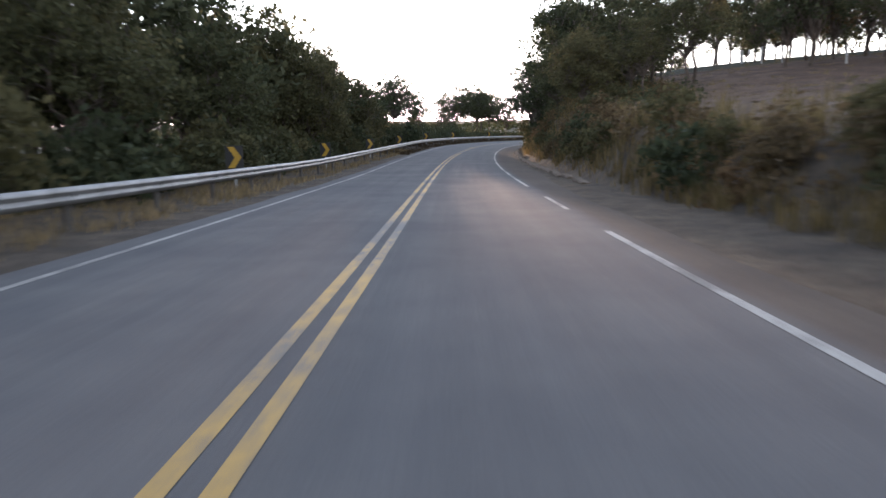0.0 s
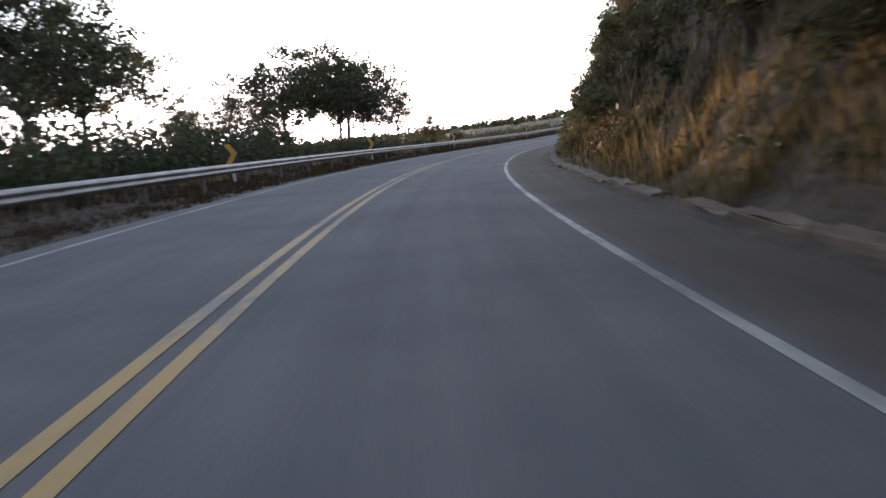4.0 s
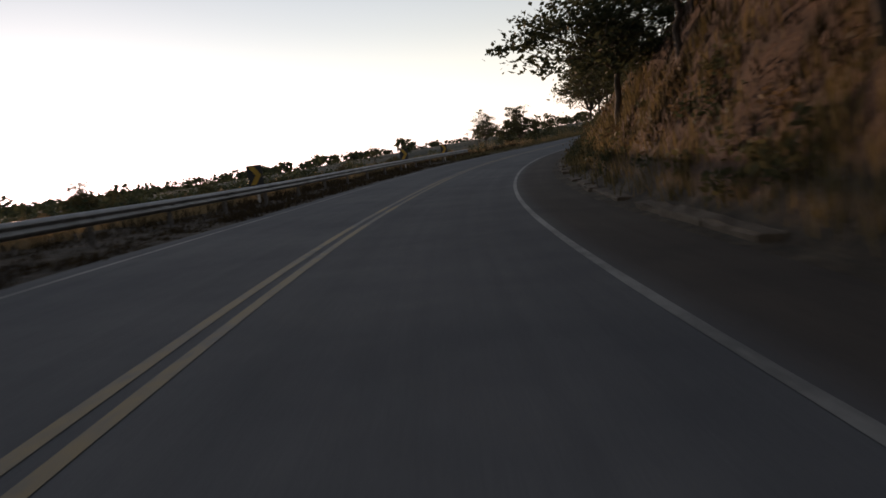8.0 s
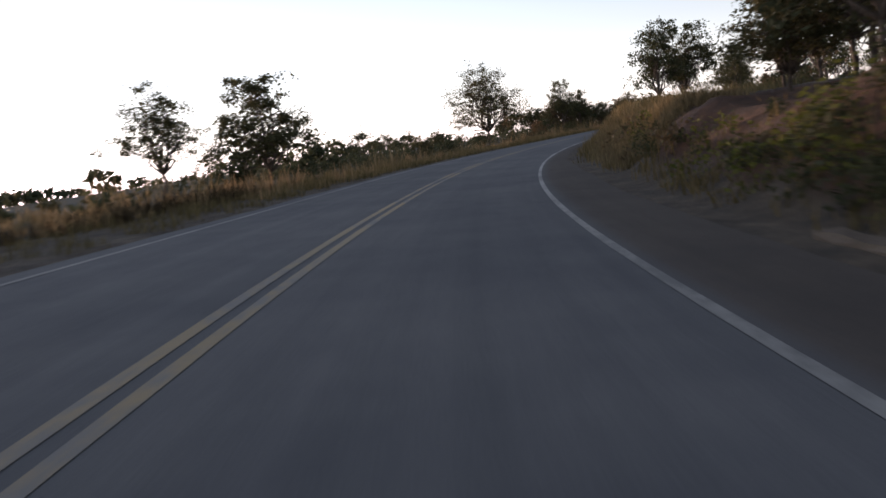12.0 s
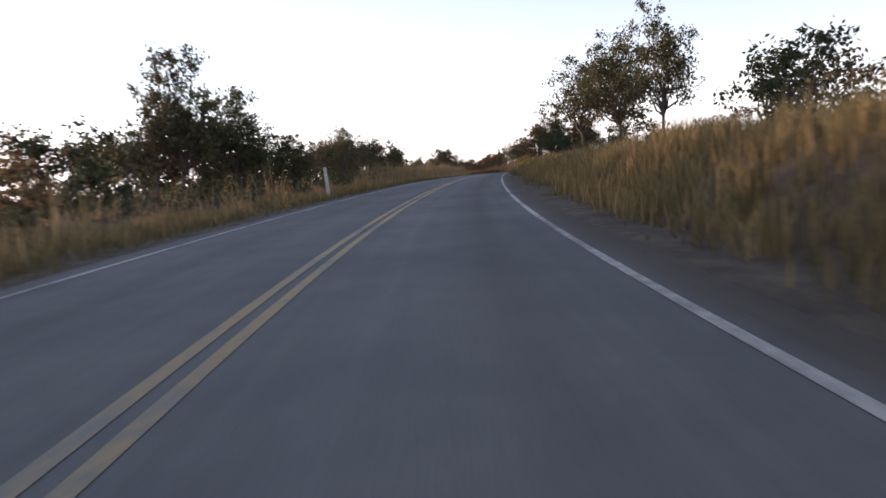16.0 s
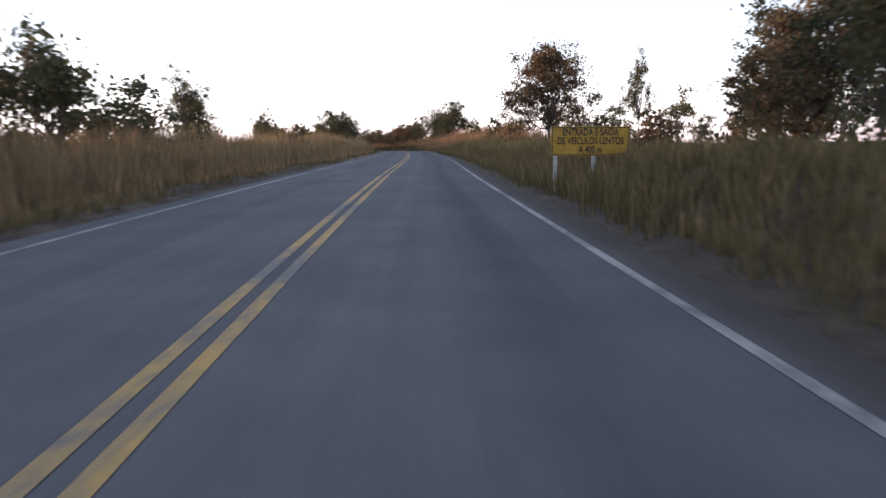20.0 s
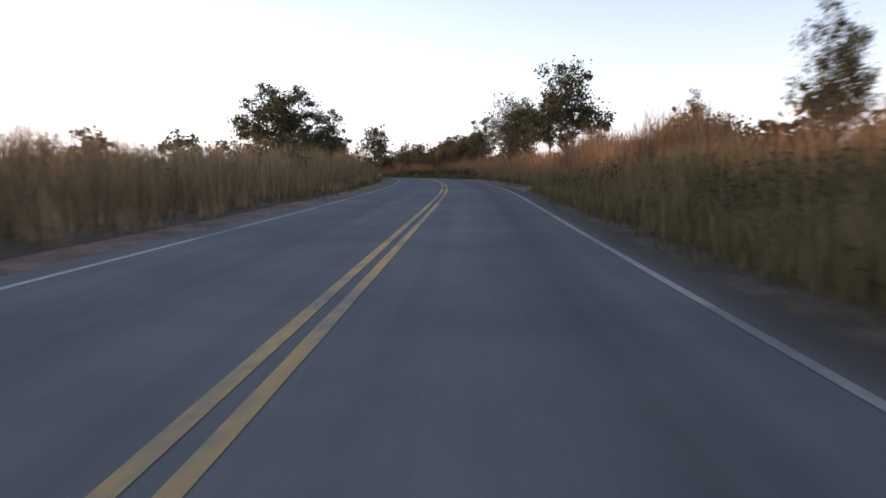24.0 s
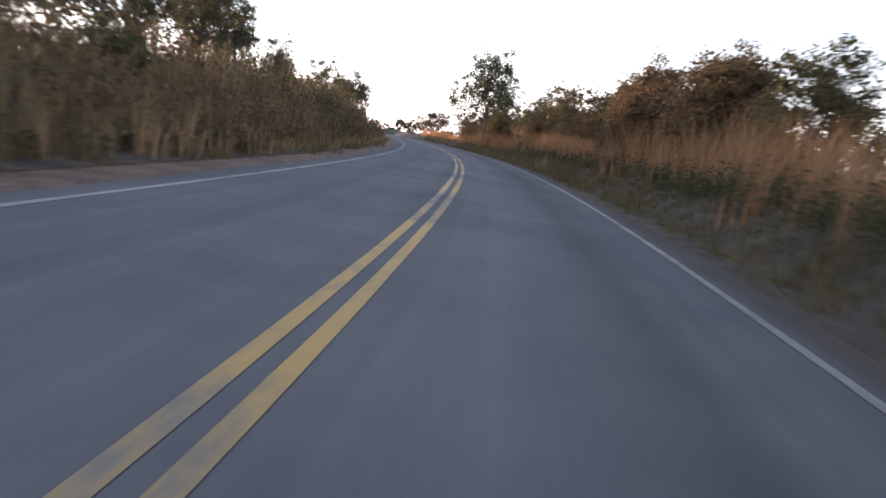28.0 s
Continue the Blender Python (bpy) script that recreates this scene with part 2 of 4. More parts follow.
def soil_material():
    """Verge and bank soil: a stored soil value mixes dry brown litter with bare red earth."""
    m, n, l, b = mat("soil", 0.95)
    a = n.new("ShaderNodeAttribute")
    a.attribute_name = "soil"
    c = obj_coords(n)
    big, mid, fine = noise_node(n, l, 0.35, 5, 0.65, c), noise_node(n, l, 2.2, 5, 0.7, c), noise_node(n, l, 14.0, 5, 0.7, c)
    brown = ramp_node(n, l, mid, [(0.3, (0.05, 0.04, 0.025)), (0.5, (0.095, 0.071, 0.045)), (0.7, (0.15, 0.112, 0.07))])
    red = ramp_node(n, l, mid, [(0.3, (0.045, 0.021, 0.011)), (0.5, (0.086, 0.04, 0.017)), (0.72, (0.15, 0.074, 0.035))])
    k = n.new("ShaderNodeMath")
    k.operation = 'ADD'
    l.new(a.outputs["Fac"], k.inputs[0])
    h = n.new("ShaderNodeMapRange")
    h.inputs["To Min"].default_value, h.inputs["To Max"].default_value = -0.35, 0.35
    l.new(big, h.inputs["Value"])
    l.new(h.outputs["Result"], k.inputs[1])
    f = ramp_node(n, l, k.outputs[0], [(0.4, (0, 0, 0)), (0.6, (1, 1, 1))])
    col = mix_node(n, l, f, brown, red)
    gravel = ramp_node(n, l, fine, [(0.35, (0.145, 0.098, 0.067)), (0.65, (0.275, 0.192, 0.133))])      # pale trodden gravel along the asphalt
    bare = ramp_node(n, l, a.outputs["Fac"], [(0.8, (0, 0, 0)), (1.0, (1, 1, 1))])
    col = mix_node(n, l, bare, col, gravel)
    beds = ramp_node(n, l, noise_node(n, l, 0.9, 4, 0.6, c), [(0.36, (0.62, 0.59, 0.57)), (0.62, (1.12, 1.12, 1.12))])      # darker and paler beds of earth
    col = mix_node(n, l, 1.0, col, beds, 'MULTIPLY')
    g = ramp_node(n, l, fine, [(0.3, (0.6, 0.6, 0.6)), (0.7, (1.1, 1.1, 1.1))])
    l.new(mix_node(n, l, 1.0, col, g, 'MULTIPLY'), b.inputs["Base Color"])
    lumps = mix_node(n, l, 0.35, mid, fine)
    bump(n, l, b, lumps, 0.9, 0.22)
    return m


M_ASPHALT = asphalt_material()
M_WHITE = paint_material("white_road_paint", (0.46, 0.44, 0.4), (0.19, 0.178, 0.155))
M_YELLOW = paint_material("yellow_road_paint", (0.44, 0.27, 0.055), (0.2, 0.15, 0.07))
M_SOIL = soil_material()
M_SCRUB = two_scale("scrubland_cover", (0.028, 0.032, 0.014), (0.05, 0.05, 0.022), (0.09, 0.075, 0.038), 0.05, 1.5, bmp=0.9, dist=0.5)
M_BARK = two_scale("bark", (0.06, 0.045, 0.035), (0.11, 0.085, 0.065), (0.17, 0.14, 0.11), 2.0, 20.0, bmp=0.7)
M_STEEL = two_scale("galvanised_steel", (0.16, 0.15, 0.14), (0.26, 0.255, 0.25), (0.34, 0.335, 0.32), 1.2, 14.0, rough=0.5, metal=0.4, bmp=0.1)
M_RUST = two_scale("weathered_steel_post", (0.09, 0.075, 0.062), (0.14, 0.125, 0.11), (0.2, 0.185, 0.17), 2.0, 16.0, rough=0.6, metal=0.5, bmp=0.2)
M_CONCRETE = two_scale("old_concrete", (0.11, 0.078, 0.05), (0.16, 0.118, 0.078), (0.215, 0.165, 0.115), 0.7, 12.0, bmp=0.6)
M_BLACK = two_scale("black_sign_film", (0.012, 0.012, 0.012), (0.018, 0.018, 0.018), (0.025, 0.024, 0.022), 2.0, 20.0, rough=0.5, bmp=0.05)
M_SIGN = two_scale("yellow_sign_film", (0.42, 0.24, 0.018), (0.52, 0.31, 0.022), (0.6, 0.36, 0.035), 1.5, 10.0, rough=0.45, bmp=0.05)
M_POST = two_scale("whitewashed_post", (0.45, 0.44, 0.42), (0.6, 0.59, 0.56), (0.7, 0.69, 0.66), 3.0, 18.0, bmp=0.2)
M_BACK = two_scale("bare_board", (0.14, 0.13, 0.12), (0.2, 0.19, 0.17), (0.26, 0.24, 0.22), 1.5, 10.0, bmp=0.2)
M_LEAF_DARK = leaf_material("dark_green_leaves", [(0.0, (0.05, 0.058, 0.033)), (0.5, (0.066, 0.075, 0.042)), (1.0, (0.09, 0.098, 0.054))])
M_LEAF_OLIVE = leaf_material("olive_leaves", [(0.0, (0.07, 0.071, 0.037)), (0.5, (0.093, 0.091, 0.047)), (1.0, (0.127, 0.119, 0.06))])
M_LEAF_DRY = leaf_material("russet_leaves", [(0.0, (0.1, 0.075, 0.045)), (0.5, (0.138, 0.1, 0.058)), (1.0, (0.185, 0.13, 0.072))])
M_LEAF_LIME = leaf_material("yellow_green_leaves", [(0.0, (0.075, 0.09, 0.018)), (0.5, (0.138, 0.144, 0.03)), (1.0, (0.213, 0.204, 0.054))])
M_GRASS_OLIVE = leaf_material("olive_yellow_grass", [(0.0, (0.122, 0.104, 0.0517)), (0.5, (0.201, 0.165, 0.0805)), (1.0, (0.317, 0.246, 0.132))], 0.8, 0.38)
# shade of the backlit verge and bank, put into a dark grass colour
M_GRASS_SHADED = leaf_material("shade_dark_grass", [(0.0, (0.025, 0.02, 0.013)), (0.5, (0.045, 0.035, 0.022)), (1.0, (0.085, 0.065, 0.035))], 0.85, 0.2)
M_GRASS_DRY = leaf_material("dry_grass", [(0.0, (0.196, 0.138, 0.0747)), (0.5, (0.333, 0.236, 0.132)), (1.0, (0.483, 0.345, 0.201))], 0.8, 0.42)
M_GRASS_MIX = leaf_material("half_dry_grass", [(0.0, (0.138, 0.113, 0.0667)), (0.5, (0.23, 0.182, 0.103)), (1.0, (0.368, 0.282, 0.161))], 0.8, 0.42)
M_GRASS_RED = leaf_material("reddish_seed_grass", [(0.0, (0.196, 0.124, 0.0713)), (0.5, (0.356, 0.207, 0.106)), (1.0, (0.517, 0.313, 0.172))], 0.8, 0.42)
M_GRASS_GREEN = leaf_material("green_grass", [(0.0, (0.0966, 0.0836, 0.0391)), (0.5, (0.163, 0.132, 0.0633)), (1.0, (0.253, 0.195, 0.103))], 0.8, 0.38)


# ---------------------------------------------------------------- mesh helpers
def mesh_of(name, verts, faces, material, uv=None, soil=None, smooth_faces=False):
    """A mesh from numpy arrays; faces all have the same number of corners."""
    verts, faces = np.asarray(verts, np.float32), np.asarray(faces, np.int32)
    me = bpy.data.meshes.new(name)
    nf, nc = faces.shape
    me.vertices.add(len(verts))
    me.vertices.foreach_set("co", verts.ravel())
    me.loops.add(nf * nc)
    me.loops.foreach_set("vertex_index", faces.ravel())
    me.polygons.add(nf)
    me.polygons.foreach_set("loop_start", np.arange(nf, dtype=np.int32) * nc)
    if smooth_faces:
        me.polygons.foreach_set("use_smooth", np.ones(nf, bool))
    me.update(calc_edges=True)
    if uv is not None:
        lay = me.uv_layers.new(name="UVMap")
        lay.data.foreach_set("uv", np.asarray(uv, np.float32)[faces.ravel()].ravel())
    if soil is not None:
        at_ = me.attributes.new("soil", 'FLOAT', 'POINT')
        at_.data.foreach_set("value", np.asarray(soil, np.float32))
    me.materials.append(material)
    return me


def part(name, data, material, parent, label=""):
    """Links a bmesh or a finished mesh as one object under a thing or a part."""
    if isinstance(data, bmesh.types.BMesh):
        me = bpy.data.meshes.new(name)
        data.to_mesh(me)
        data.free()
        me.materials.append(material)
    else:
        me = data
    ob = new(name, me)
    ob.parent = parent
    if label:
        ob["label"] = label
    return ob


def box(bm, x0, x1, y0, y1, z0, z1, bevel=0.0):
    r = bmesh.ops.create_cube(bm, size=1.0, matrix=Matrix.Translation(((x0 + x1) / 2, (y0 + y1) / 2, (z0 + z1) / 2)) @ Matrix.Diagonal((x1 - x0, y1 - y0, z1 - z0, 1)))
    if bevel:
        es = list({e for v in r["verts"] for e in v.link_edges})
        bmesh.ops.bevel(bm, geom=es, offset=bevel, segments=2, affect='EDGES', profile=0.5)
    return bm


def grid_faces(ns, no):
    i = np.arange(ns - 1)[:, None] * no + np.arange(no - 1)[None, :]
    i = i.ravel()
    return np.stack([i, i + 1, i + no + 1, i + no], 1)


def strip(name, ss, offs, hs, material, soil=None):
    """A sheet along the road. ss: stations; offs, hs: arrays of the shape (stations, across)."""
    no = offs.shape[1]
    S = np.repeat(ss[:, None], no, 1)
    v = at(S.ravel(), offs.ravel(), hs.ravel())
    uv = np.stack([offs.ravel(), S.ravel()], 1)
    return mesh_of(name, v, grid_faces(len(ss), no), material, uv, soil, True)


# ---------------------------------------------------------------- road, verges, bank, far country
S_ALL = np.arange(-19.0, 716.0, 1.5)
offs = np.repeat(np.array([[-4.05, -3.6, -2.4, -1.2, 0, 1.2, 2.4, 3.6, 4.05]]), len(S_ALL), 0)
edge = ramp(S_ALL, [-20, 25, 40, 255, 275, 720], [4.2, 4.4, 5.0, 5.0, 4.1, 4.05])
offs[:, -1] = edge + 0.12 * fbm(S_ALL * 0.6, S_ALL * 0.1, 3)
offs[:, 0] += 0.12 * fbm(S_ALL * 0.5, S_ALL * 0.2, 4)
hs = np.zeros_like(offs)
hs[:, 0] -= 0.03
hs[:, -1] -= 0.03
tagged(new("road", strip("road", S_ALL, offs, hs, M_ASPHALT)), "grey worn asphalt two-lane road with paler wheel tracks", "road", kind="structure")


def stripe(name, s0, s1, off, width, material, label, wear):
    ss = np.arange(s0, s1 + 0.01, 1.0)
    w = width / 2 * (1 + 0.12 * fbm(ss * 2.1, ss * 0.3, int(abs(off * 10)) + int(abs(s0)) % 7))
    o = np.stack([off - w, off + w], 1)
    a = np.clip(ramp(ss, *wear) + 0.15 * fbm(ss * 0.21, ss * 0.05, 41), 0, 1)
    tagged(new(name, strip(name, ss, o, np.full_like(o, 0.005), material, np.repeat(a, 2))), label, "road marking", kind="structure")


stripe("edge_line_left", -19, 715, -LANE, 0.11, M_WHITE, "worn white edge line painted on the asphalt", ([-19, 70, 125, 285, 325, 400, 460, 715], [0.35, 0.35, 0.85, 0.85, 0.35, 0.4, 0.65, 0.7]))
for s0, s1 in ((-19, 15.5), (19.2, 24.0), (28.0, 715)):
    stripe("edge_line_right", s0, s1, LANE, 0.11, M_WHITE, "worn white edge line painted on the asphalt", ([-19, 70, 125, 235, 280, 380, 430, 715], [0.35, 0.3, 0.75, 0.7, 0.3, 0.4, 0.75, 0.8]))
for o in (-0.122, 0.122):
    stripe("centre_line", -19, 715, o, 0.12, M_YELLOW, "worn yellow line of the double centre marking", ([-19, 70, 125, 310, 345, 715], [0, 0, 0.85, 0.8, 0, 0.1]))

# the ground: one sheet from far left to far right of the road
RIGHT = np.array([3.9, 4.3, 4.7, 5.1, 5.5, 5.9, 6.3, 6.8, 7.3, 7.9, 8.5, 9.2, 10, 11, 12.5, 14.5, 17, 20, 24, 30, 38, 48, 58])
LEFT = -np.array([3.9, 4.3, 4.7, 5.1, 5.6, 6.2, 6.9, 7.7, 8.6, 9.6, 11, 13, 16, 20, 26, 34, 46, 60])
S_G = np.arange(-19.0, 716.0, 1.0)
cols = np.concatenate([LEFT[::-1], RIGHT])
O = np.repeat(cols[None, :], len(S_G), 0)
SS = np.repeat(S_G[:, None], len(cols), 1)
Hh = height(SS, O)
road_under = np.where((O < 3.95) & (O > -3.95), -0.08, np.where((O > 0) & (O < 5.05), np.where(SS < 262, -0.06, -0.025), -0.025))
Hh = Hh + np.where(np.abs(O) < 5.5, road_under, 0)
soil = np.where(O > 0, bankness(SS, O) * ramp(SS, [-20, 40, 125, 155, 255, 280, 720], [0.1, 0.15, 0.25, 0.75, 0.8, 0.5, 0.45]) + 0.15, 0.25)
soil = soil * np.clip(1.5 - (np.abs(O) - 8) / 12, 0.35, 1) + np.where((np.abs(O) < 5.6) & (SS > 265), 0.12, 0)
soil = soil + np.where((O > 9.5) & (SS < 75), 0.5, 0)      # open pasture on the hill
soil = np.minimum(soil, 0.78) + np.where((O > 3.8) & (O < 6.0) & (SS > 484) & (SS < 536) | (O < -3.8) & (O > -5.0) & (SS > 420), 1.0, 0) + np.where((O > 9.5) & (SS < 75), 0.25, 0)      # trodden gravel, and the worn pasture
ground_me = strip("ground", S_G, O, Hh, M_SOIL, soil.ravel())
ground_me.materials.append(M_SCRUB)
gf = grid_faces(len(S_G), len(cols))
ground_me.polygons.foreach_set("material_index", ((O.ravel()[gf].mean(1) < -9) | ((O.ravel()[gf].mean(1) > 15) & (SS.ravel()[gf].mean(1) > 75))).astype(np.int32))
tagged(new("ground", ground_me), "dry brown verge and red earth bank beside the road", "ground", kind="structure")

# far country: a coarse sheet that runs to the horizon, lower than the verge where the two meet
gx = np.concatenate([np.linspace(-4000, -500, 15)[:-1], np.arange(-500, 1000, 12.5), np.linspace(1000, 4500, 15)])
gy = np.concatenate([np.linspace(-4000, -400, 15)[:-1], np.arange(-400, 1000, 12.5), np.linspace(1000, 4500, 15)])
GX, GY = np.meshgrid(gx, gy)
dd = (GX.ravel()[:, None] - LX[None, ::6]) ** 2 + (GY.ravel()[:, None] - LY[None, ::6]) ** 2
near = dd.argmin(1) * 6
dist = np.sqrt(dd.min(1))
side = (GX.ravel() - LX[near]) * np.cos(TH[near]) - (GY.ravel() - LY[near]) * np.sin(TH[near])
at_edge = LZ[near] - 9 * np.sign(side) * tilt(SG[near]) + height(SG[near], np.clip(np.sign(side) * np.minimum(dist, 58), -60, 58))
fade = smooth((dist - 60) / 400)
far_z = at_edge * (1 - fade) + fade * np.where(side < 0, -7.0, -3.0) + fade * 4 * fbm(GX.ravel() * 0.006, GY.ravel() * 0.006, 9)
far_z = far_z - np.clip((61 - dist) / 12, 0, 1) * 3.0
far_faces = grid_faces(len(gy), len(gx))
far_faces = far_faces[dist[far_faces].max(1) > 50]
far_soil = np.full(far_z.shape, 0.3)
tagged(new("ground_far", mesh_of("ground_far", np.stack([GX.ravel(), GY.ravel(), far_z], 1), far_faces, M_SCRUB, None, far_soil, True)), "rolling dry savanna country running to the horizon", "ground", kind="structure")


def far_height(x, y):
    i = int(np.clip(np.searchsorted(gx, x) - 1, 0, len(gx) - 2))
    j = int(np.clip(np.searchsorted(gy, y) - 1, 0, len(gy) - 2))
    Zm = far_z.reshape(len(gy), len(gx))
    u, v = (x - gx[i]) / (gx[i + 1] - gx[i]), (y - gy[j]) / (gy[j + 1] - gy[j])
    return (Zm[j, i] * (1 - u) + Zm[j, i + 1] * u) * (1 - v) + (Zm[j + 1, i] * (1 - u) + Zm[j + 1, i + 1] * u) * v


# ---------------------------------------------------------------- grass
def grass(name, s0, s1, o0, o1, count, h0, h1, width, material, label, seed, clump=0.6, dens=None):
    """Blades in tufts between two offsets; each blade a bent strip of one quad and one tip."""
    r = np.random.RandomState(seed)
    nt = count // 14
    ts, to = r.uniform(s0, s1, nt), o0 + (o1 - o0) * r.uniform(0, 1, nt) ** 1.2
    if dens is not None:
        keep = r.uniform(0, 1, nt) < dens(ts, to)
        ts, to = ts[keep], to[keep]
        nt = len(ts)
    th_ = r.uniform(h0, h1, nt) * np.clip(0.8 + 0.55 * fbm(ts * 0.25, to * 0.3, seed), 0.4, 1.25)
    s = np.repeat(ts, 14) + r.normal(0, clump * 0.28, nt * 14)
    o = np.repeat(to, 14) + r.normal(0, clump * 0.28, nt * 14)
    hgt = np.repeat(th_, 14) * r.uniform(0.55, 1.1, nt * 14)
    n = len(s)
    base = at(s, o, height(s, o) - 0.06)
    a = r.uniform(0, 2 * np.pi, n)
    lean = hgt * r.uniform(0.05, 0.45, n)
    la = a + r.normal(0, 0.8, n) + 1.57
    side_ = np.stack([np.cos(a), np.sin(a), 0 * a], 1) * (width * r.uniform(0.6, 1.4, n))[:, None]
    out = np.stack([np.cos(la), np.sin(la), 0 * la], 1) * lean[:, None]
    up = np.stack([0 * a, 0 * a, hgt], 1)
    mid = base + up * 0.55 + out * 0.3
    v = np.stack([base - side_ * 0.6, base + side_ * 0.6, mid + side_ * 0.5, mid - side_ * 0.5, base + up + out], 1).reshape(-1, 3)
    k = np.arange(n)[:, None] * 5
    f = np.concatenate([k + np.array([[0, 1, 2]]), k + np.array([[0, 2, 3]]), k + np.array([[3, 2, 4]])], 1).reshape(-1, 3)
    ob = new(name, mesh_of(name, v, f, material))
    return tagged(ob, label, "grass", kind="stuff")


def lay_by(s, o):
    """No grass where the shoulder is bare, trodden earth."""
    return np.where((s > 485) & (s < 533) & (o < 5.9), 0.04, 1.0)


def shoulder(s, o):
    """Bare gravelly shoulder along the straight, then the trodden lay-by."""
    return lay_by(s, o) * np.where((s > 262) & (s < 366) & (o < np.where(s < 330, 4.85, 5.3)), 0.06, 1.0)


def set_back(s, o):
    """The tall seed grass stands behind a fringe of low green weeds."""
    return np.where(o < 6.9 + 0.5 * fbm(s * 0.3, s * 0.1, 77), 0.04, 1.0)


def open_verge(s, o):
    """Tall grass is thin where the thicket comes close to the road."""
    return np.where((s > 238) & (s < 375), 0.15, 1.0)


# ---------------------------------------------------------------- trees
def tube(path, radii, sides=6):
    """Vertices and faces of a tapered tube through the points."""
    vs, fs = [], []
    for i, (p, r) in enumerate(zip(path, radii)):
        d = (path[min(i + 1, len(path) - 1)] - path[max(i - 1, 0)]).normalized()
        a = d.orthogonal().normalized()
        b = d.cross(a)
        for k in range(sides):
            t = 2 * math.pi * k / sides
            vs.append(p + (a * math.cos(t) + b * math.sin(t)) * r)
        if i:
            for k in range(sides):
                q = (k + 1) % sides
                fs.append(((i - 1) * sides + k, (i - 1) * sides + q, i * sides + q, i * sides + k))
    return vs, fs


def bent(p, q, r, sag=0.12, n=4):
    """Points of a slightly crooked limb from p to q."""
    d = (q - p).length
    out = []
    for i in range(n + 1):
        t = i / n
        w = p.lerp(q, t)
        if 0 < i < n:
            w = w + Vector((r.gauss(0, 1), r.gauss(0, 1), r.gauss(0.6, 0.6))) * d * sag * math.sin(math.pi * t) * 0.7
        out.append(w)
    return out


def make_tree(name, seed, tall, wide, bottom, lobes, clumps, per, leaf, clump, material, label, category="tree", stems=1, dome=0.4, trunk_r=None):
    """A tree: a tapered trunk forks into limbs, one for each lobe of the crown; twigs carry clumps of leaves, with gaps between."""
    r, rs = random.Random(seed), np.random.RandomState(seed)
    verts, faces, centres = [], [], []

    def limb(path, r0, r1, sides):
        n = len(path) - 1
        v, f = tube(path, [r0 + (r1 - r0) * i / n for i in range(n + 1)], sides)
        o = len(verts)
        verts.extend(v)
        faces.extend([tuple(o + x for x in ff) for ff in f])

    tr = trunk_r or tall * 0.014 + 0.02
    forks = []
    for k in range(stems):
        a = r.uniform(0, 6.28)
        base = Vector((0.1 * math.cos(a) * (stems > 1), 0.1 * math.sin(a) * (stems > 1), -0.2))
        lean = (0.06 if stems == 1 else 0.3) * tall * bottom
        fork = Vector((math.cos(a) * lean, math.sin(a) * lean, tall * bottom * r.uniform(0.65, 0.95)))
        limb(bent(base, fork, r, 0.05), tr / stems ** 0.5, tr * 0.7 / stems ** 0.5, 7)
        forks.append(fork)
    for i in range(lobes):
        a = 2.4 * i + r.uniform(-0.5, 0.5)
        rho = math.sqrt((i + 0.35) / lobes) * r.uniform(0.8, 1.05)
        rl = wide * r.uniform(0.15, 0.24)
        zmax = tall * (1 - dome * rho * rho) - rl * 0.6
        zmin = tall * bottom + rl * 0.3
        z = zmax - (zmax - zmin) * r.random() ** 1.6 * (0.9 if dome < 0.6 else 0.55)
        R = (wide / 2 - rl * 0.7) * rho
        c = Vector((R * math.cos(a), R * math.sin(a), max(z, zmin * 0.8)))
        fork = min(forks, key=lambda q: (q - c).length)
        path = bent(fork, c, r, 0.14, 5)
        limb(path, tr * 0.55 / stems ** 0.5, tr * 0.14, 5)
        for j in range(clumps):
            d = Vector((r.gauss(0, 1), r.gauss(0, 1), r.gauss(0.15, 0.8))).normalized()
            q = c + d * rl * r.uniform(0.45, 1.15)
            start = path[r.choice((3, 4, 5))]
            if category == "tree" and leaf < 0.15:
                limb(bent(start, q, r, 0.12, 2), tr * 0.14, tr * 0.05, 3)
            centres.append(q)
    root = tagged(new(name, None), label, category)
    grow = tall / (max(q.z for q in centres) + clump * 0.35)
    verts, centres = [v * grow for v in verts], [q * grow for q in centres]
    part("trunk", mesh_of("trunk", np.array([tuple(v) for v in verts]), np.array(faces), M_BARK, smooth_faces=True), M_BARK, root, "brown trunk and forking limbs")
    if per:
        T = np.array([tuple(q) for q in centres])
        n = per * len(T)
        pick = rs.randint(0, len(T), n)
        size_of = rs.uniform(0.5, 1.3, len(T))
        c = T[pick] + rs.normal(0, 1, (n, 3)) * (clump * 0.5 * size_of[pick])[:, None] * np.array([1, 1, 0.7])
        ax = rs.normal(0, 1, (n, 3))
        ax /= np.linalg.norm(ax, axis=1)[:, None]
        bx = np.cross(ax, rs.normal(0, 1, (n, 3)))
        bx /= np.linalg.norm(bx, axis=1)[:, None] + 1e-6
        L_ = leaf * rs.uniform(0.6, 1.4, n)[:, None]
        cz = np.cross(ax, bx) * L_ * 0.18
        v = np.stack([c - ax * L_, c + bx * L_ * 0.55 + cz, c + ax * L_, c - bx * L_ * 0.55 + cz], 1).reshape(-1, 3)
        i = np.arange(n)[:, None] * 4
        f = np.concatenate([i + np.array([[0, 1, 2]]), i + np.array([[0, 2, 3]])], 1).reshape(-1, 3)
        part("crown", mesh_of("crown", v, f, material), material, root)
    return root


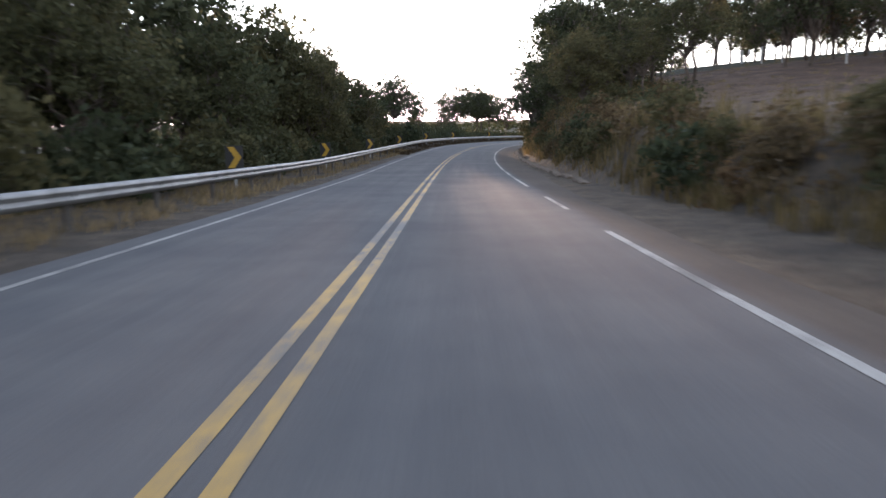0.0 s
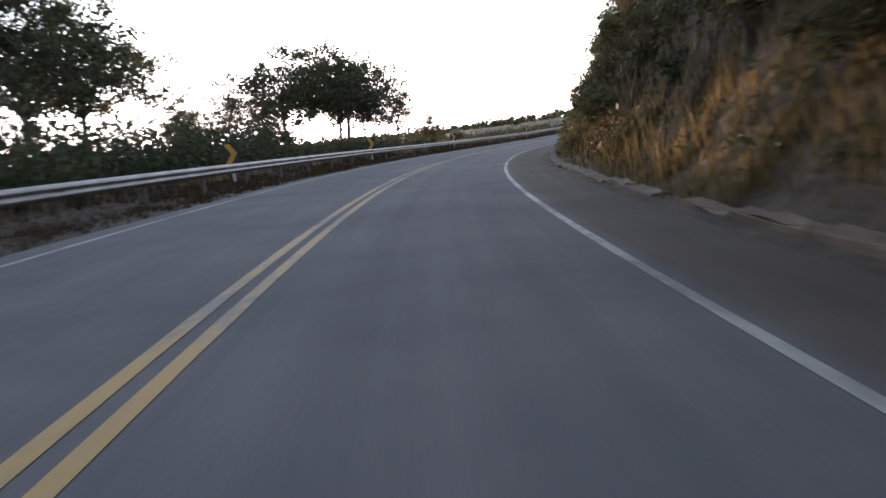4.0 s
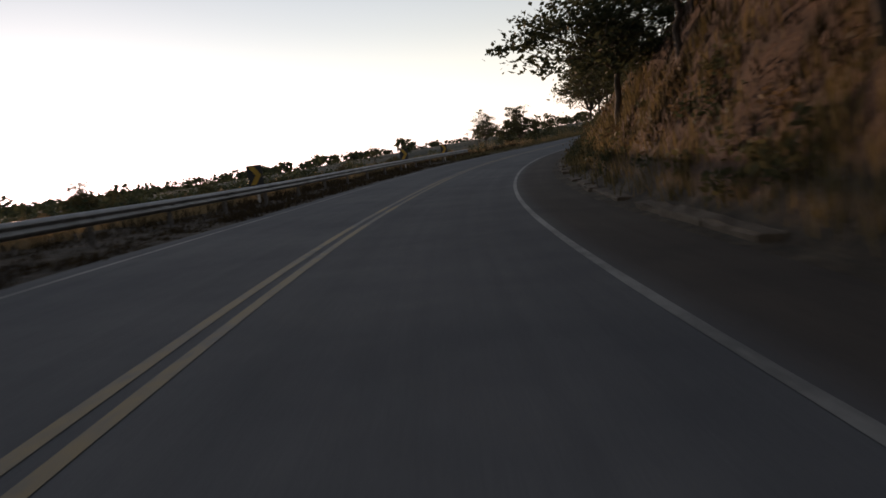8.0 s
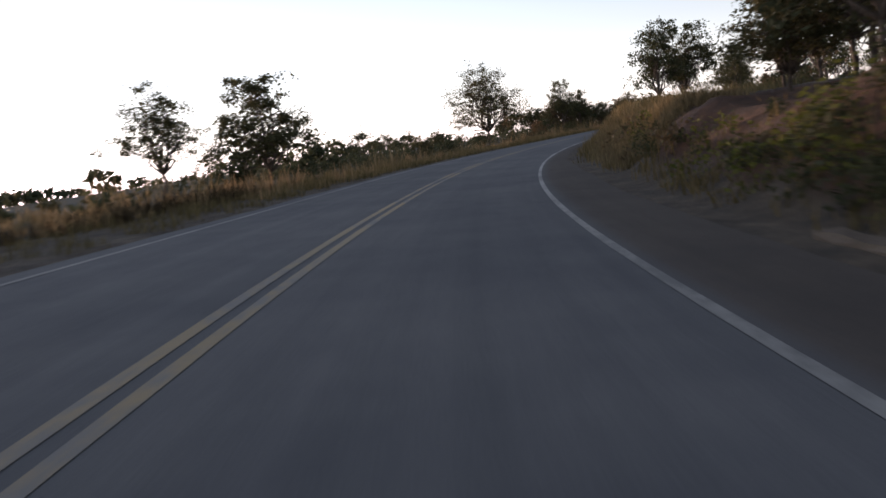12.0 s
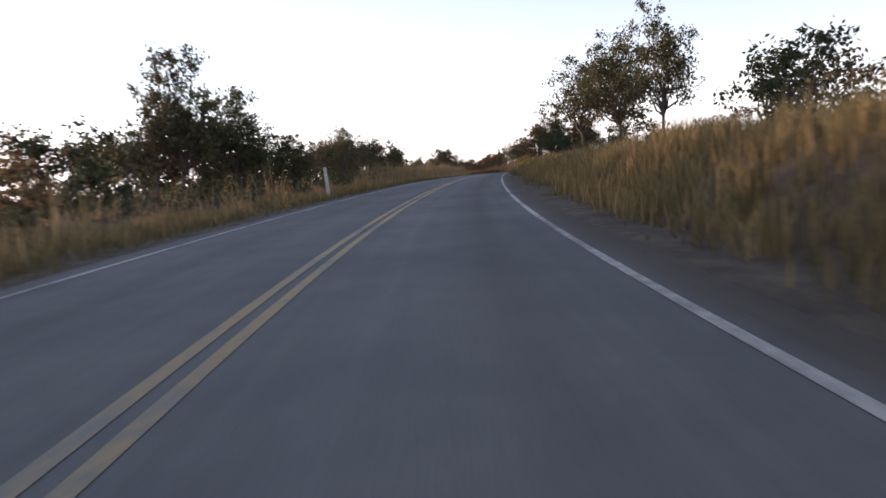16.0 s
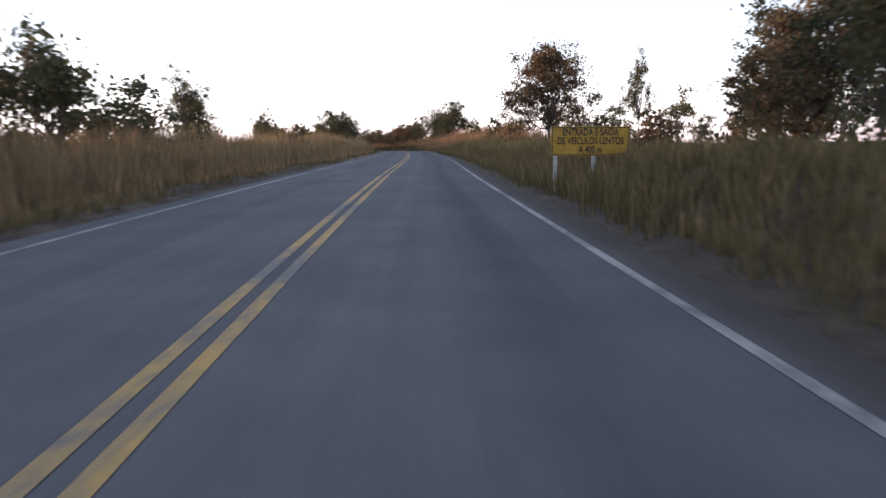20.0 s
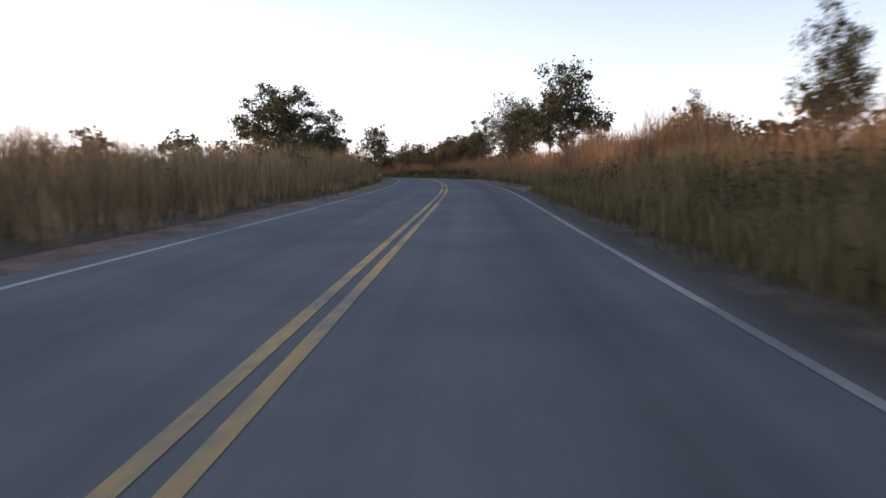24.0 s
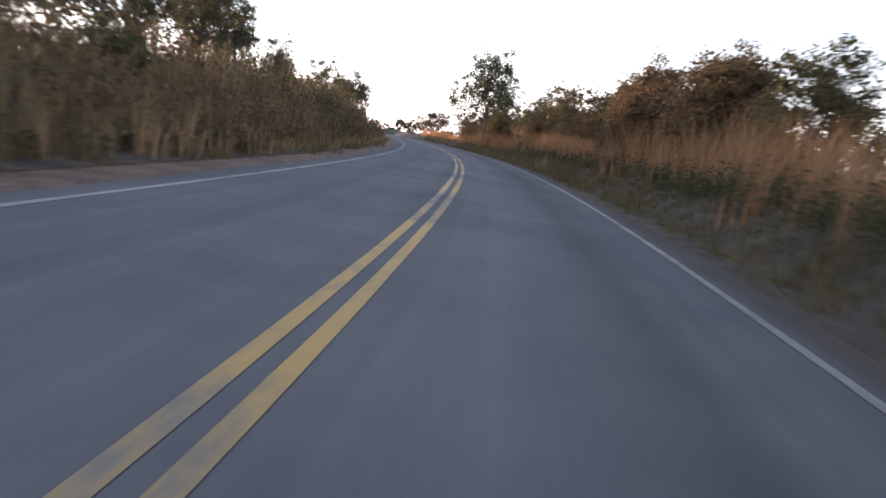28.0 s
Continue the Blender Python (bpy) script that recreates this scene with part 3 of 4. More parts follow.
def stand(proto, s, off, scale=1.0, turn=0.0, sink=0.0, wide=1.0, label="", group=""):
    """A copy of a tree or shrub beside the road."""
    p = at(s, off, ground_z(s, off) - sink)
    ob = copy_thing(proto, Matrix.Translation(Vector(p)) @ Matrix.Rotation(turn, 4, 'Z') @ Matrix.Diagonal((scale * wide, scale * wide, scale, 1)))
    return tagged(ob, label, group=group)


rng = random.Random(11)
UMBRELLA = [make_tree("spreading_tree", 20 + i, 9.0, 10.0, 0.42, 20, 9, 46, 0.12, 0.72, M_LEAF_DARK, "dark spreading tree with a wide crown against the evening sky", dome=0.55) for i in range(3)]
BUSHY = [make_tree("bushy_tree", 40 + i, 6.5, 5.6, 0.2, 16, 7, 74, 0.092, 0.54, M_LEAF_OLIVE, "dense olive-green savanna tree rising out of dry grass", dome=0.5) for i in range(3)]
AIRY = [make_tree("airy_tree", 60 + i, 7.0, 5.0, 0.34, 14, 7, 58, 0.08, 0.5, M_LEAF_OLIVE, "slender open-crowned tree with sparse foliage", dome=0.45) for i in range(3)]
RUSSET = [make_tree("russet_tree", 80 + i, 6.5, 6.0, 0.25, 20, 9, 80, 0.085, 0.55, M_LEAF_DRY, "savanna tree with russet dry-season leaves", dome=0.65) for i in range(2)]
DARK = [make_tree("dark_tree", 100 + i, 8.0, 5.6, 0.2, 16, 7, 40, 0.12, 0.62, M_LEAF_DARK, "dark green roadside tree with a full crown", dome=0.55) for i in range(3)]
LACY = [make_tree("lacy_tree", 200 + i, 10.0, 10.5, 0.22, 30, 13, 34, 0.085, 0.62, M_LEAF_OLIVE, "tall tree with a thin lacy crown and many fine branches", dome=0.45, trunk_r=0.16) for i in range(2)]
CREST = [make_tree("bank_tree", 180 + i, 6.6, 6.2, 0.34, 16, 8, 60, 0.095, 0.6, M_LEAF_DARK, "dark tree leaning out over the crest of the bank", dome=0.5) for i in range(3)]
BARE = [make_tree("bare_tree", 120 + i, 5.0, 4.2, 0.3, 13, 11, 3, 0.05, 0.35, M_LEAF_DRY, "leafless tree with thin pale branches", dome=0.4) for i in range(2)]
SHRUB = [make_tree("shrub", 140 + i, 1.9, 2.4, 0.1, 8, 5, 17, 0.11, 0.36, m_, l_, "shrub", stems=3, dome=0.5, trunk_r=0.035) for i, (m_, l_) in enumerate(((M_LEAF_DARK, "low dark green roadside shrub"), (M_LEAF_OLIVE, "low olive shrub among dry grass"), (M_LEAF_DRY, "half-dry brown shrub on the verge"), (M_LEAF_OLIVE, "low olive shrub among dry grass")))]
BACK = [make_tree(n_, 160 + i, 6.5, 5.4, 0.24, 10, 5, 17, 0.18, 0.66, m_, l_, dome=0.5) for i, (n_, m_, l_) in enumerate((("bushy_tree", M_LEAF_OLIVE, "olive savanna tree standing back from the road"), ("dark_tree", M_LEAF_DARK, "dark green tree standing back from the road"), ("russet_tree", M_LEAF_DRY, "russet savanna tree standing back from the road"), ("airy_tree", M_LEAF_OLIVE, "open-crowned tree standing back from the road")))]
PROTOS = BACK + UMBRELLA + BUSHY + AIRY + RUSSET + DARK + CREST + LACY + BARE + SHRUB

# named trees along the road: station, offset, height, kind
TREES = [
    (122, -17, 10.4, UMBRELLA), (130, -20, 9.4, UMBRELLA), (143, -21, 6.0, AIRY), (149, -24, 5.0, DARK), (62, -10.2, 9.5, LACY, 0.6), (110, -16, 6.6, DARK), (114, -18.5, 6.0, BUSHY), (158, -20.5, 10.6, UMBRELLA, 1.15), (165, -17.5, 11.2, UMBRELLA, 1.2), (169, -20.5, 10.4, UMBRELLA, 1.1), (173, -19.5, 8.8, UMBRELLA, 1.0), (178, -17.6, 8.3, AIRY, 0.9), (154, -19.5, 4.6, DARK),
    (150, -26, 5.0, DARK), (133, -28, 7.0, AIRY), (183, -15.5, 4.3, BUSHY, 0.9), (207, -23, 2.6, BUSHY), (214, -26, 2.2, BUSHY),
    (262, -12.5, 5.4, AIRY), (264, -8.6, 5.0, BUSHY, 1.15), (311, -10.8, 8.6, LACY, 1.2), (306, 9.5, 5.6, AIRY, 0.8), (337, -10.8, 7.0, BUSHY, 0.7), (341, -9.6, 5.4, BUSHY, 0.85), (410.5, -12.0, 5.0, AIRY, 0.9), (393, -11.5, 4.6, AIRY, 0.8), (386, -10.5, 3.6, BARE), (357, -7.5, 4.2, AIRY), (349, -9, 3.6, BUSHY),
    (357, 8.9, 7.2, AIRY), (350, 10.5, 7.5, AIRY, 0.8), (345, 9.6, 6.5, AIRY), (341, 11, 7.4, AIRY, 0.75), (368, 8.2, 3.3, DARK), (375, 8.0, 4.6, BUSHY, 0.8), (379, 9.0, 4.2, DARK, 0.8),
    (407, 8.0, 5.5, RUSSET, 0.95), (136, -14, 5.0, AIRY), (147, -17, 4.8, DARK), (399, 10.5, 4.2, AIRY, 0.45), (392, 13.0, 5.0, DARK), (386, 11.5, 4.6, RUSSET),
    (372, -10.5, 5.4, LACY, 0.85), (378, -11, 4.0, BARE), (384, -12, 3.2, BUSHY), (412, -12, 3.4, BUSHY), (422, -10, 3.0, AIRY),
    (459.3, 8.0, 3.8, AIRY, 0.6), (474, 9.6, 3.4, AIRY, 0.7), (499, 8.8, 7.8, BUSHY), (521, 7.8, 8.4, LACY, 0.7), (516, 10.5, 8.6, AIRY, 0.8), (546, 9.2, 8.0, AIRY, 0.75), (537, 11.5, 8.6, AIRY, 0.9), (533, 11.8, 8.8, AIRY, 0.8), (562, 10, 5.6, RUSSET), (556, 10.5, 5.2, BUSHY),
    (502, -13.0, 6.2, BUSHY), (500, -11.0, 6.0, BUSHY), (504, -8.6, 4.8, DARK), (558, -9.2, 4.6, AIRY), (566, -12, 5.5, AIRY), (582, 11.5, 6.6, RUSSET), (575, 14, 7.0, RUSSET), (590, 15, 7.5, DARK),
    (627, 6.9, 12.0, UMBRELLA, 0.72), (636, 11, 9.5, AIRY, 0.75), (624, 13.5, 8.0, AIRY, 0.6), (656, -8.5, 8.0, UMBRELLA, 0.8), (663, -11, 7.5, DARK), (596, 9.5, 6.5, AIRY, 0.7), (572, 9.4, 6.0, RUSSET), (587, 11.2, 6.2, RUSSET, 1.2), (614, 12, 7.0, AIRY), (622, 15, 6.0, RUSSET), (640, 16, 7.0, AIRY), (600, -11, 5.0, AIRY),
    (176, 8.2, 6.2, CREST, 1.1), (170, 9.2, 5.0, CREST, 1.0), (181, 9.0, 6.0, CREST, 1.1), (173, 6.8, 5.2, CREST, 1.25), (184, 7.6, 5.2, CREST, 1.2), (190, 6.9, 5.4, CREST, 1.35), (168, 6.3, 4.4, BARE), (196, 10, 5.5, DARK), (180, 9.5, 5.5, DARK),
    (216, 8.4, 5.2, CREST), (221, 7.8, 5.6, CREST, 1.1), (209, 7.3, 4.4, AIRY), (226, 9.5, 5.2, AIRY, 1.1), (212, 9, 6.0, AIRY), (229, 11.5, 6.5, DARK), (234, 12, 5.5, AIRY),
    (246, 9.6, 5.6, CREST, 1.05), (244, 11.2, 3.4, DARK, 1.3), (239, 11.6, 3.4, BUSHY, 1.3), (249, 12.5, 4.0, DARK, 1.3), (233, 11.0, 3.0, DARK, 1.3), (253, 10.2, 3.4, BUSHY, 1.2), (258, 11.5, 3.6, DARK, 1.2), (251, 11.5, 6.5, BUSHY), (241, 12, 5.6, DARK), (256, 13, 5.5, RUSSET), (271, 8.8, 4.4, DARK, 0.85), (273, 10.2, 4.0, BUSHY),
    (62, 11, 10.5, DARK, 0.9), (68, 9, 10.8, DARK, 0.85), (73, 9.5, 10.5, CREST, 0.85), (57, 14, 8.8, AIRY, 0.9), (60, 17.5, 8.6, AIRY, 0.9), (54, 12, 6.4, DARK), (52, 15, 6.5, AIRY), (66, 15, 9.5, DARK), (79, 7.3, 7.2, DARK), (84, 7.0, 7.8, DARK, 1.1), (90, 7.4, 7.4, DARK, 1.1), (74, 8.2, 6.0, AIRY), (97, 7.4, 7.2, DARK), (104, 7.4, 5.6, AIRY), (88, 9.5, 7.0, DARK),
]
for s, o, h, kind, *w in TREES:
    proto = kind[int(s * 7 + abs(o) * 3) % len(kind)]
    tall = {id(k_[j]): h_ for k_, h_ in ((UMBRELLA, 9.0), (BUSHY, 6.5), (AIRY, 7.0), (RUSSET, 6.5), (DARK, 8.0), (CREST, 6.6), (LACY, 10.0), (BARE, 5.0)) for j in range(len(k_))}[id(proto)]
    stand(proto, s, o, h / tall, rng.uniform(0, 6.28), 0.05, w[0] if w else rng.uniform(0.9, 1.15))

# wood behind the guardrail at the start
rng = random.Random(31)
for i in range(120):
    s = rng.uniform(-12, 112)
    o = -rng.uniform(9.5, 28)
    k = float(ramp(s, [0, 45, 70, 84, 96, 112], [1.2, 1.15, 1.02, 0.95, 0.85, 0.6]))
    if s > 88 and o > -13:
        o -= 4.0
    if o > -12.5:
        stand(rng.choice(DARK + DARK + BUSHY + AIRY), s, o, rng.uniform(0.85, 1.25) * k, rng.uniform(0, 6.28), 0.1)
    else:
        stand(rng.choice(BACK[:2]), s, o, rng.uniform(1.1, 1.5) * k, rng.uniform(0, 6.28), 0.1)
# wood on the cut bank
rng = random.Random(32)
for i in range(70):
    s = rng.uniform(46, 182)
    o = rng.uniform(8.0, 22) if s < 120 else rng.uniform(10.0, 26)
    if o - 1.7 > 0.24 * (s - 3):          # the pasture on the hill stays open
        continue
    stand(rng.choice(DARK + BUSHY + AIRY if o < 13 else BACK[:2]), s, o, rng.uniform(0.55, 0.85), rng.uniform(0, 6.28), 0.1)
# trees on the hilltop by the start
rng = random.Random(33)
for i in range(12):
    stand(rng.choice(AIRY + DARK), rng.uniform(58, 96), rng.uniform(24, 38), rng.uniform(1.15, 1.5), rng.uniform(0, 6.28), 0.1, 0.8)
for i in range(40):
    stand(rng.choice(AIRY + BACK), rng.uniform(50, 130), rng.uniform(30, 56), rng.uniform(0.9, 1.25), rng.uniform(0, 6.28), 0.1)
# hedge of low trees left of the straight
rng = random.Random(34)
for i in range(52):
    s = rng.uniform(330, 398)
    stand(rng.choice(BACK), s, -rng.uniform(8.5, 19), rng.uniform(0.42, 0.68), rng.uniform(0, 6.28), 0.1)
# scattered savanna trees further back
rng = random.Random(35)
for i in range(170):
    s = rng.uniform(268, 712)
    o = rng.choice((-1, 1, 1)) * rng.uniform(14, 55)
    if o < 0 and s > 398 and rng.random() < 0.93:
        continue
    stand(rng.choice(BACK), s, o, rng.uniform(0.45, 0.85) * (0.75 if o < 0 else 1), rng.uniform(0, 6.28), 0.1)
for i in range(60):
    s = rng.uniform(560, 712)
    proto = rng.choice(BACK + RUSSET)
    stand(BACK[2] if proto in RUSSET else proto, s, rng.uniform(9, 40), rng.uniform(0.6, 1.0), rng.uniform(0, 6.28), 0.1)
# thicket of saplings on both sides of the last bend
rng = random.Random(41)
for i in range(34):
    s = rng.uniform(556, 650)
    stand(rng.choice(RUSSET + RUSSET + AIRY), s, rng.uniform(7.6, 13), rng.uniform(0.4, 0.75), rng.uniform(0, 6.28), 0.1)
for i in range(22):
    s = rng.uniform(540, 622)
    stand(rng.choice(AIRY), s, -rng.uniform(9.5, 15), rng.uniform(0.4, 0.7), rng.uniform(0, 6.28), 0.1, 0.8)
# shrubs on banks and verges
rng = random.Random(36)
for i in range(110):
    s = rng.uniform(0, 205)
    if s > 146 and rng.random() < 0.6 or s > 176:
        continue
    stand(rng.choice(SHRUB), s, rng.uniform(6.4, 8.2) if rng.random() < 0.6 or s < 46 else rng.uniform(8.5, 13), rng.uniform(0.5, 1.0), rng.uniform(0, 6.28), 0.1)
for i in range(55):
    stand(rng.choice(SHRUB[:2]), rng.uniform(-10, 110), -rng.uniform(7.4, 10), rng.uniform(0.8, 1.5), rng.uniform(0, 6.28), 0.1)
for i in range(30):
    stand(rng.choice(SHRUB), rng.uniform(110, 262), -rng.uniform(12, 26), rng.uniform(0.35, 0.8), rng.uniform(0, 6.28), 0.1)
for i in range(100):
    s = rng.uniform(268, 640)
    stand(rng.choice(SHRUB), s, rng.choice((-1, 1)) * rng.uniform(8.0, 15), rng.uniform(0.7, 1.35), rng.uniform(0, 6.28), 0.1)
for proto in PROTOS:
    for o in (*proto.children_recursive, proto):
        bpy.data.objects.remove(o)

def undergrowth(name, s0, s1, o0, o1, count, h0, h1, leaf, material, label, seed, dens=None, per=46):
    """Thickets too dense to count: low mounds of leaves close over the ground."""
    r = np.random.RandomState(seed)
    ts, to = r.uniform(s0, s1, count), r.uniform(o0, o1, count)
    if dens is not None:
        keep = r.uniform(0, 1, count) < dens(ts, to)
        ts, to = ts[keep], to[keep]
    n = len(ts)
    hh = r.uniform(h0, h1, n)
    c = r.normal(0, 1, (n, per, 3))
    c /= np.linalg.norm(c, axis=2)[..., None]
    c = c * r.uniform(0.35, 1.0, (n, per, 1)) * np.stack([hh * 0.75, hh * 0.75, hh * 0.55], 1)[:, None, :]
    c = (c + (at(ts, to, height(ts, to)) + np.array([0, 0, 1]) * (hh * 0.45)[:, None])[:, None, :]).reshape(-1, 3)
    a = r.normal(0, 1, c.shape)
    b = np.cross(a, r.normal(0, 1, c.shape))
    k = leaf * r.uniform(0.6, 1.4, (len(c), 1))
    a *= k / np.linalg.norm(a, axis=1)[:, None]
    b *= 0.55 * k / np.linalg.norm(b, axis=1)[:, None]
    v = np.stack([c - a, c + b, c + a, c - b], 1).reshape(-1, 3)
    tagged(new(name, mesh_of(name, v, np.arange(len(v)).reshape(-1, 4), material)), label, "undergrowth", kind="stuff")


def cut_face(s, o):
    """The face of the deepest cut is bare earth, with few weeds along its foot."""
    return np.where((s > 172) & (s < 212), np.where(o > 6.8, 0.03, 0.35), np.where((s > 152) & (s <= 172), np.where(o > 6.6, 0.08, 0.5), 1.0))


undergrowth("undergrowth", -14, 112, -7.6, -16, 900, 0.6, 2.0, 0.12, M_LEAF_DARK, "dark thicket at the edge of the wood", 51)
undergrowth("undergrowth", 40, 215, 6.3, 13, 620, 0.3, 1.1, 0.055, M_LEAF_DRY, "half-dry brown scrub on the bank", 58, lambda s, o: (0.4 + 0.8 * fbm(s * 0.3, o * 0.5, 67)) * np.where((s > 146) & (o > 7.4), 0.15, 1) * cut_face(s, o), per=90)
undergrowth("undergrowth", 8, 48, 6.6, 8.4, 80, 0.5, 1.2, 0.09, M_LEAF_DRY, "brown half-dry brush on the low bank", 59)
undergrowth("undergrowth", 42, 150, 6.4, 14, 760, 0.4, 1.5, 0.1, M_LEAF_DARK, "dark scrub on the wooded bank", 52, lambda s, o: 0.6 + 0.5 * fbm(s * 0.2, o * 0.3, 61))
undergrowth("undergrowth", 125, 204, 6.2, 12, 720, 0.3, 1.1, 0.055, M_LEAF_DARK, "dark scrub on the earth bank", 57, lambda s, o: (0.35 + 0.8 * fbm(s * 0.25, o * 0.5, 66)) * np.where((s > 146) & (o > 7.4), 0.25, 1) * cut_face(s, o), per=90)
undergrowth("undergrowth", 95, 262, -9, -45, 500, 0.3, 1.1, 0.14, M_LEAF_DARK, "dark scrub in the field behind the guardrail", 56)
undergrowth("undergrowth", 122, 250, -22, -44, 640, 1.2, 2.3, 0.16, M_LEAF_DARK, "belt of dark brush across the field", 85)
undergrowth("undergrowth", 112, 170, -8.5, -22, 330, 0.8, 1.6, 0.14, M_LEAF_DARK, "dark scrub under the spreading trees", 86)
undergrowth("undergrowth", 130, 262, 6.2, 12, 420, 0.3, 1.0, 0.05, M_LEAF_OLIVE, "olive scrub clinging to the earth bank", 53, lambda s, o: (0.35 + 0.8 * fbm(s * 0.25, o * 0.5, 62)) * np.where((s > 146) & (o > 7.2), 0.12, 1) * np.where((s > 205) & (o > 6.8), 0.1, 1) * cut_face(s, o), per=90)
undergrowth("undergrowth", 128, 262, 5.9, 7.2, 520, 0.25, 0.8, 0.06, M_LEAF_DARK, "dark weeds at the foot of the earth bank", 81, lambda s, o: (0.3 + 0.8 * fbm(s * 0.22, o * 0.5, 68)) * np.where(s > 205, 0.3, 1) * cut_face(s, o + 0.3))
undergrowth("undergrowth", 150, 262, 6.0, 9.0, 260, 0.4, 1.1, 0.08, M_LEAF_DRY, "brown brush clinging to the earth bank", 82, lambda s, o: (0.4 + 0.8 * fbm(s * 0.3, o * 0.5, 69)) * np.where((s > 205) & (o > 6.8), 0.06, 1) * cut_face(s, o))
undergrowth("undergrowth", 178, 246, 6.9, 11, 190, 0.25, 0.7, 0.05, M_LEAF_DARK, "dark tufts of weed on the face of the cut", 97, per=70)
undergrowth("undergrowth", 234, 258, 5.9, 7.2, 120, 0.4, 0.9, 0.05, M_LEAF_LIME, "yellow-green bushes at the foot of the bank", 83, lambda s, o: 0.45 + 0.8 * fbm(s * 0.4, o * 0.5, 70))
undergrowth("undergrowth", 268, 384, -7.6, -20, 900, 0.8, 1.7, 0.09, M_LEAF_DARK, "dark thicket behind the verge grass", 87, lambda s, o: 0.6 + 0.6 * fbm(s * 0.15, o * 0.3, 74))
undergrowth("undergrowth", 102, 130, -8, -14, 110, 1.6, 2.6, 0.12, M_LEAF_DARK, "dark brush behind the guardrail", 89)
undergrowth("undergrowth", 107, 138, -8.4, -13, 95, 2.2, 3.0, 0.12, M_LEAF_DARK, "tall dark brush behind the guardrail", 94)
undergrowth("undergrowth", 108, 152, -12, -30, 170, 1.5, 2.4, 0.14, M_LEAF_DARK, "dark brush under the far trees", 88)
undergrowth("undergrowth", 205, 262, 6.0, 6.9, 130, 0.3, 0.8, 0.05, M_LEAF_OLIVE, "olive bushes at the foot of the bank", 90, lambda s, o: np.where(s < 240, 0.8, 0.3), per=90)
undergrowth("undergrowth", 122, 208, 5.9, 7.3, 320, 0.3, 0.8, 0.08, M_LEAF_OLIVE, "olive weeds at the foot of the bank", 91, lambda s, o: (0.6 + 0.6 * fbm(s * 0.2, o * 0.5, 75)) * cut_face(s, o + 0.3))
undergrowth("undergrowth", 432, 486, 5.4, 7.0, 190, 0.4, 1.0, 0.045, M_LEAF_OLIVE, "olive weeds under the tall grass", 92, per=80)
undergrowth("undergrowth", 484, 600, 6.1, 7.4, 420, 0.4, 1.0, 0.05, M_LEAF_OLIVE, "olive weeds behind the trodden shoulder", 95, per=60)
undergrowth("undergrowth", 486, 560, -5.4, -6.6, 170, 0.35, 0.85, 0.07, M_LEAF_OLIVE, "low green weeds along the verge", 96, lambda s, o: 0.5 + 0.7 * fbm(s * 0.2, o * 0.3, 76))
undergrowth("undergrowth", 545, 600, -5.8, -7.5, 150, 0.8, 1.7, 0.08, M_LEAF_DRY, "brown brush crowding the verge", 93)
undergrowth("undergrowth", 522, 605, -6.4, -11, 260, 1.3, 2.6, 0.09, M_LEAF_DRY, "tall brown brush crowding the verge", 71)
undergrowth("undergrowth", 522, 605, -6.6, -12, 200, 1.3, 2.8, 0.09, M_LEAF_OLIVE, "tall olive brush crowding the verge", 72)
undergrowth("undergrowth", 535, 600, 5.6, 8.5, 130, 0.5, 1.2, 0.05, M_LEAF_OLIVE, "low green weeds along the shoulder", 73)
undergrowth("undergrowth", 268, 640, 7.5, 15, 700, 0.5, 1.5, 0.08, M_LEAF_OLIVE, "olive scrub behind the verge grass", 54, lambda s, o: 0.5 + 0.7 * fbm(s * 0.2, o * 0.3, 63))
undergrowth("undergrowth", 268, 640, -7.5, -17, 800, 0.5, 1.6, 0.08, M_LEAF_OLIVE, "olive scrub behind the verge grass", 55, lambda s, o: 0.5 + 0.7 * fbm(s * 0.2, o * 0.3, 64))

# far woods: clumps of leaves on low crowns, to the horizon
def far_woods(name, seed, count, x0, x1, y0, y1, keep):
    r = np.random.RandomState(seed)
    vs = []
    for _ in range(count):
        x, y = r.uniform(x0, x1), r.uniform(y0, y1)
        d = np.hypot(LX - x, LY - y).min()
        if d < 75 or not keep(x, y):
            continue
        h, w = r.uniform(2.2, 5.5), r.uniform(2, 5)
        n = 50
        c = r.normal(0, 1, (n, 3))
        c /= np.linalg.norm(c, axis=1)[:, None]
        c = c * r.uniform(0.5, 1, (n, 1)) * np.array([w, w, h * 0.42]) + np.array([x, y, far_height(x, y) + h * 0.55])
        a = r.normal(0, 1, (n, 3))
        b = np.cross(a, r.normal(0, 1, (n, 3)))
        a *= (r.uniform(0.6, 1.2, (n, 1)) / np.linalg.norm(a, axis=1)[:, None])
        b *= (r.uniform(0.3, 0.7, (n, 1)) / np.linalg.norm(b, axis=1)[:, None])
        vs.append(np.stack([c - a, c + b, c + a, c - b], 1).reshape(-1, 3))
    v = np.concatenate(vs)
    f = np.arange(len(v)).reshape(-1, 4)
    tagged(new(name, mesh_of(name, v, f, M_LEAF_DARK)), "distant belt of low savanna woodland on the horizon", "woodland", kind="stuff")


far_woods("far_woods", 3, 2300, -500, 900, -100, 900, lambda x, y: True)

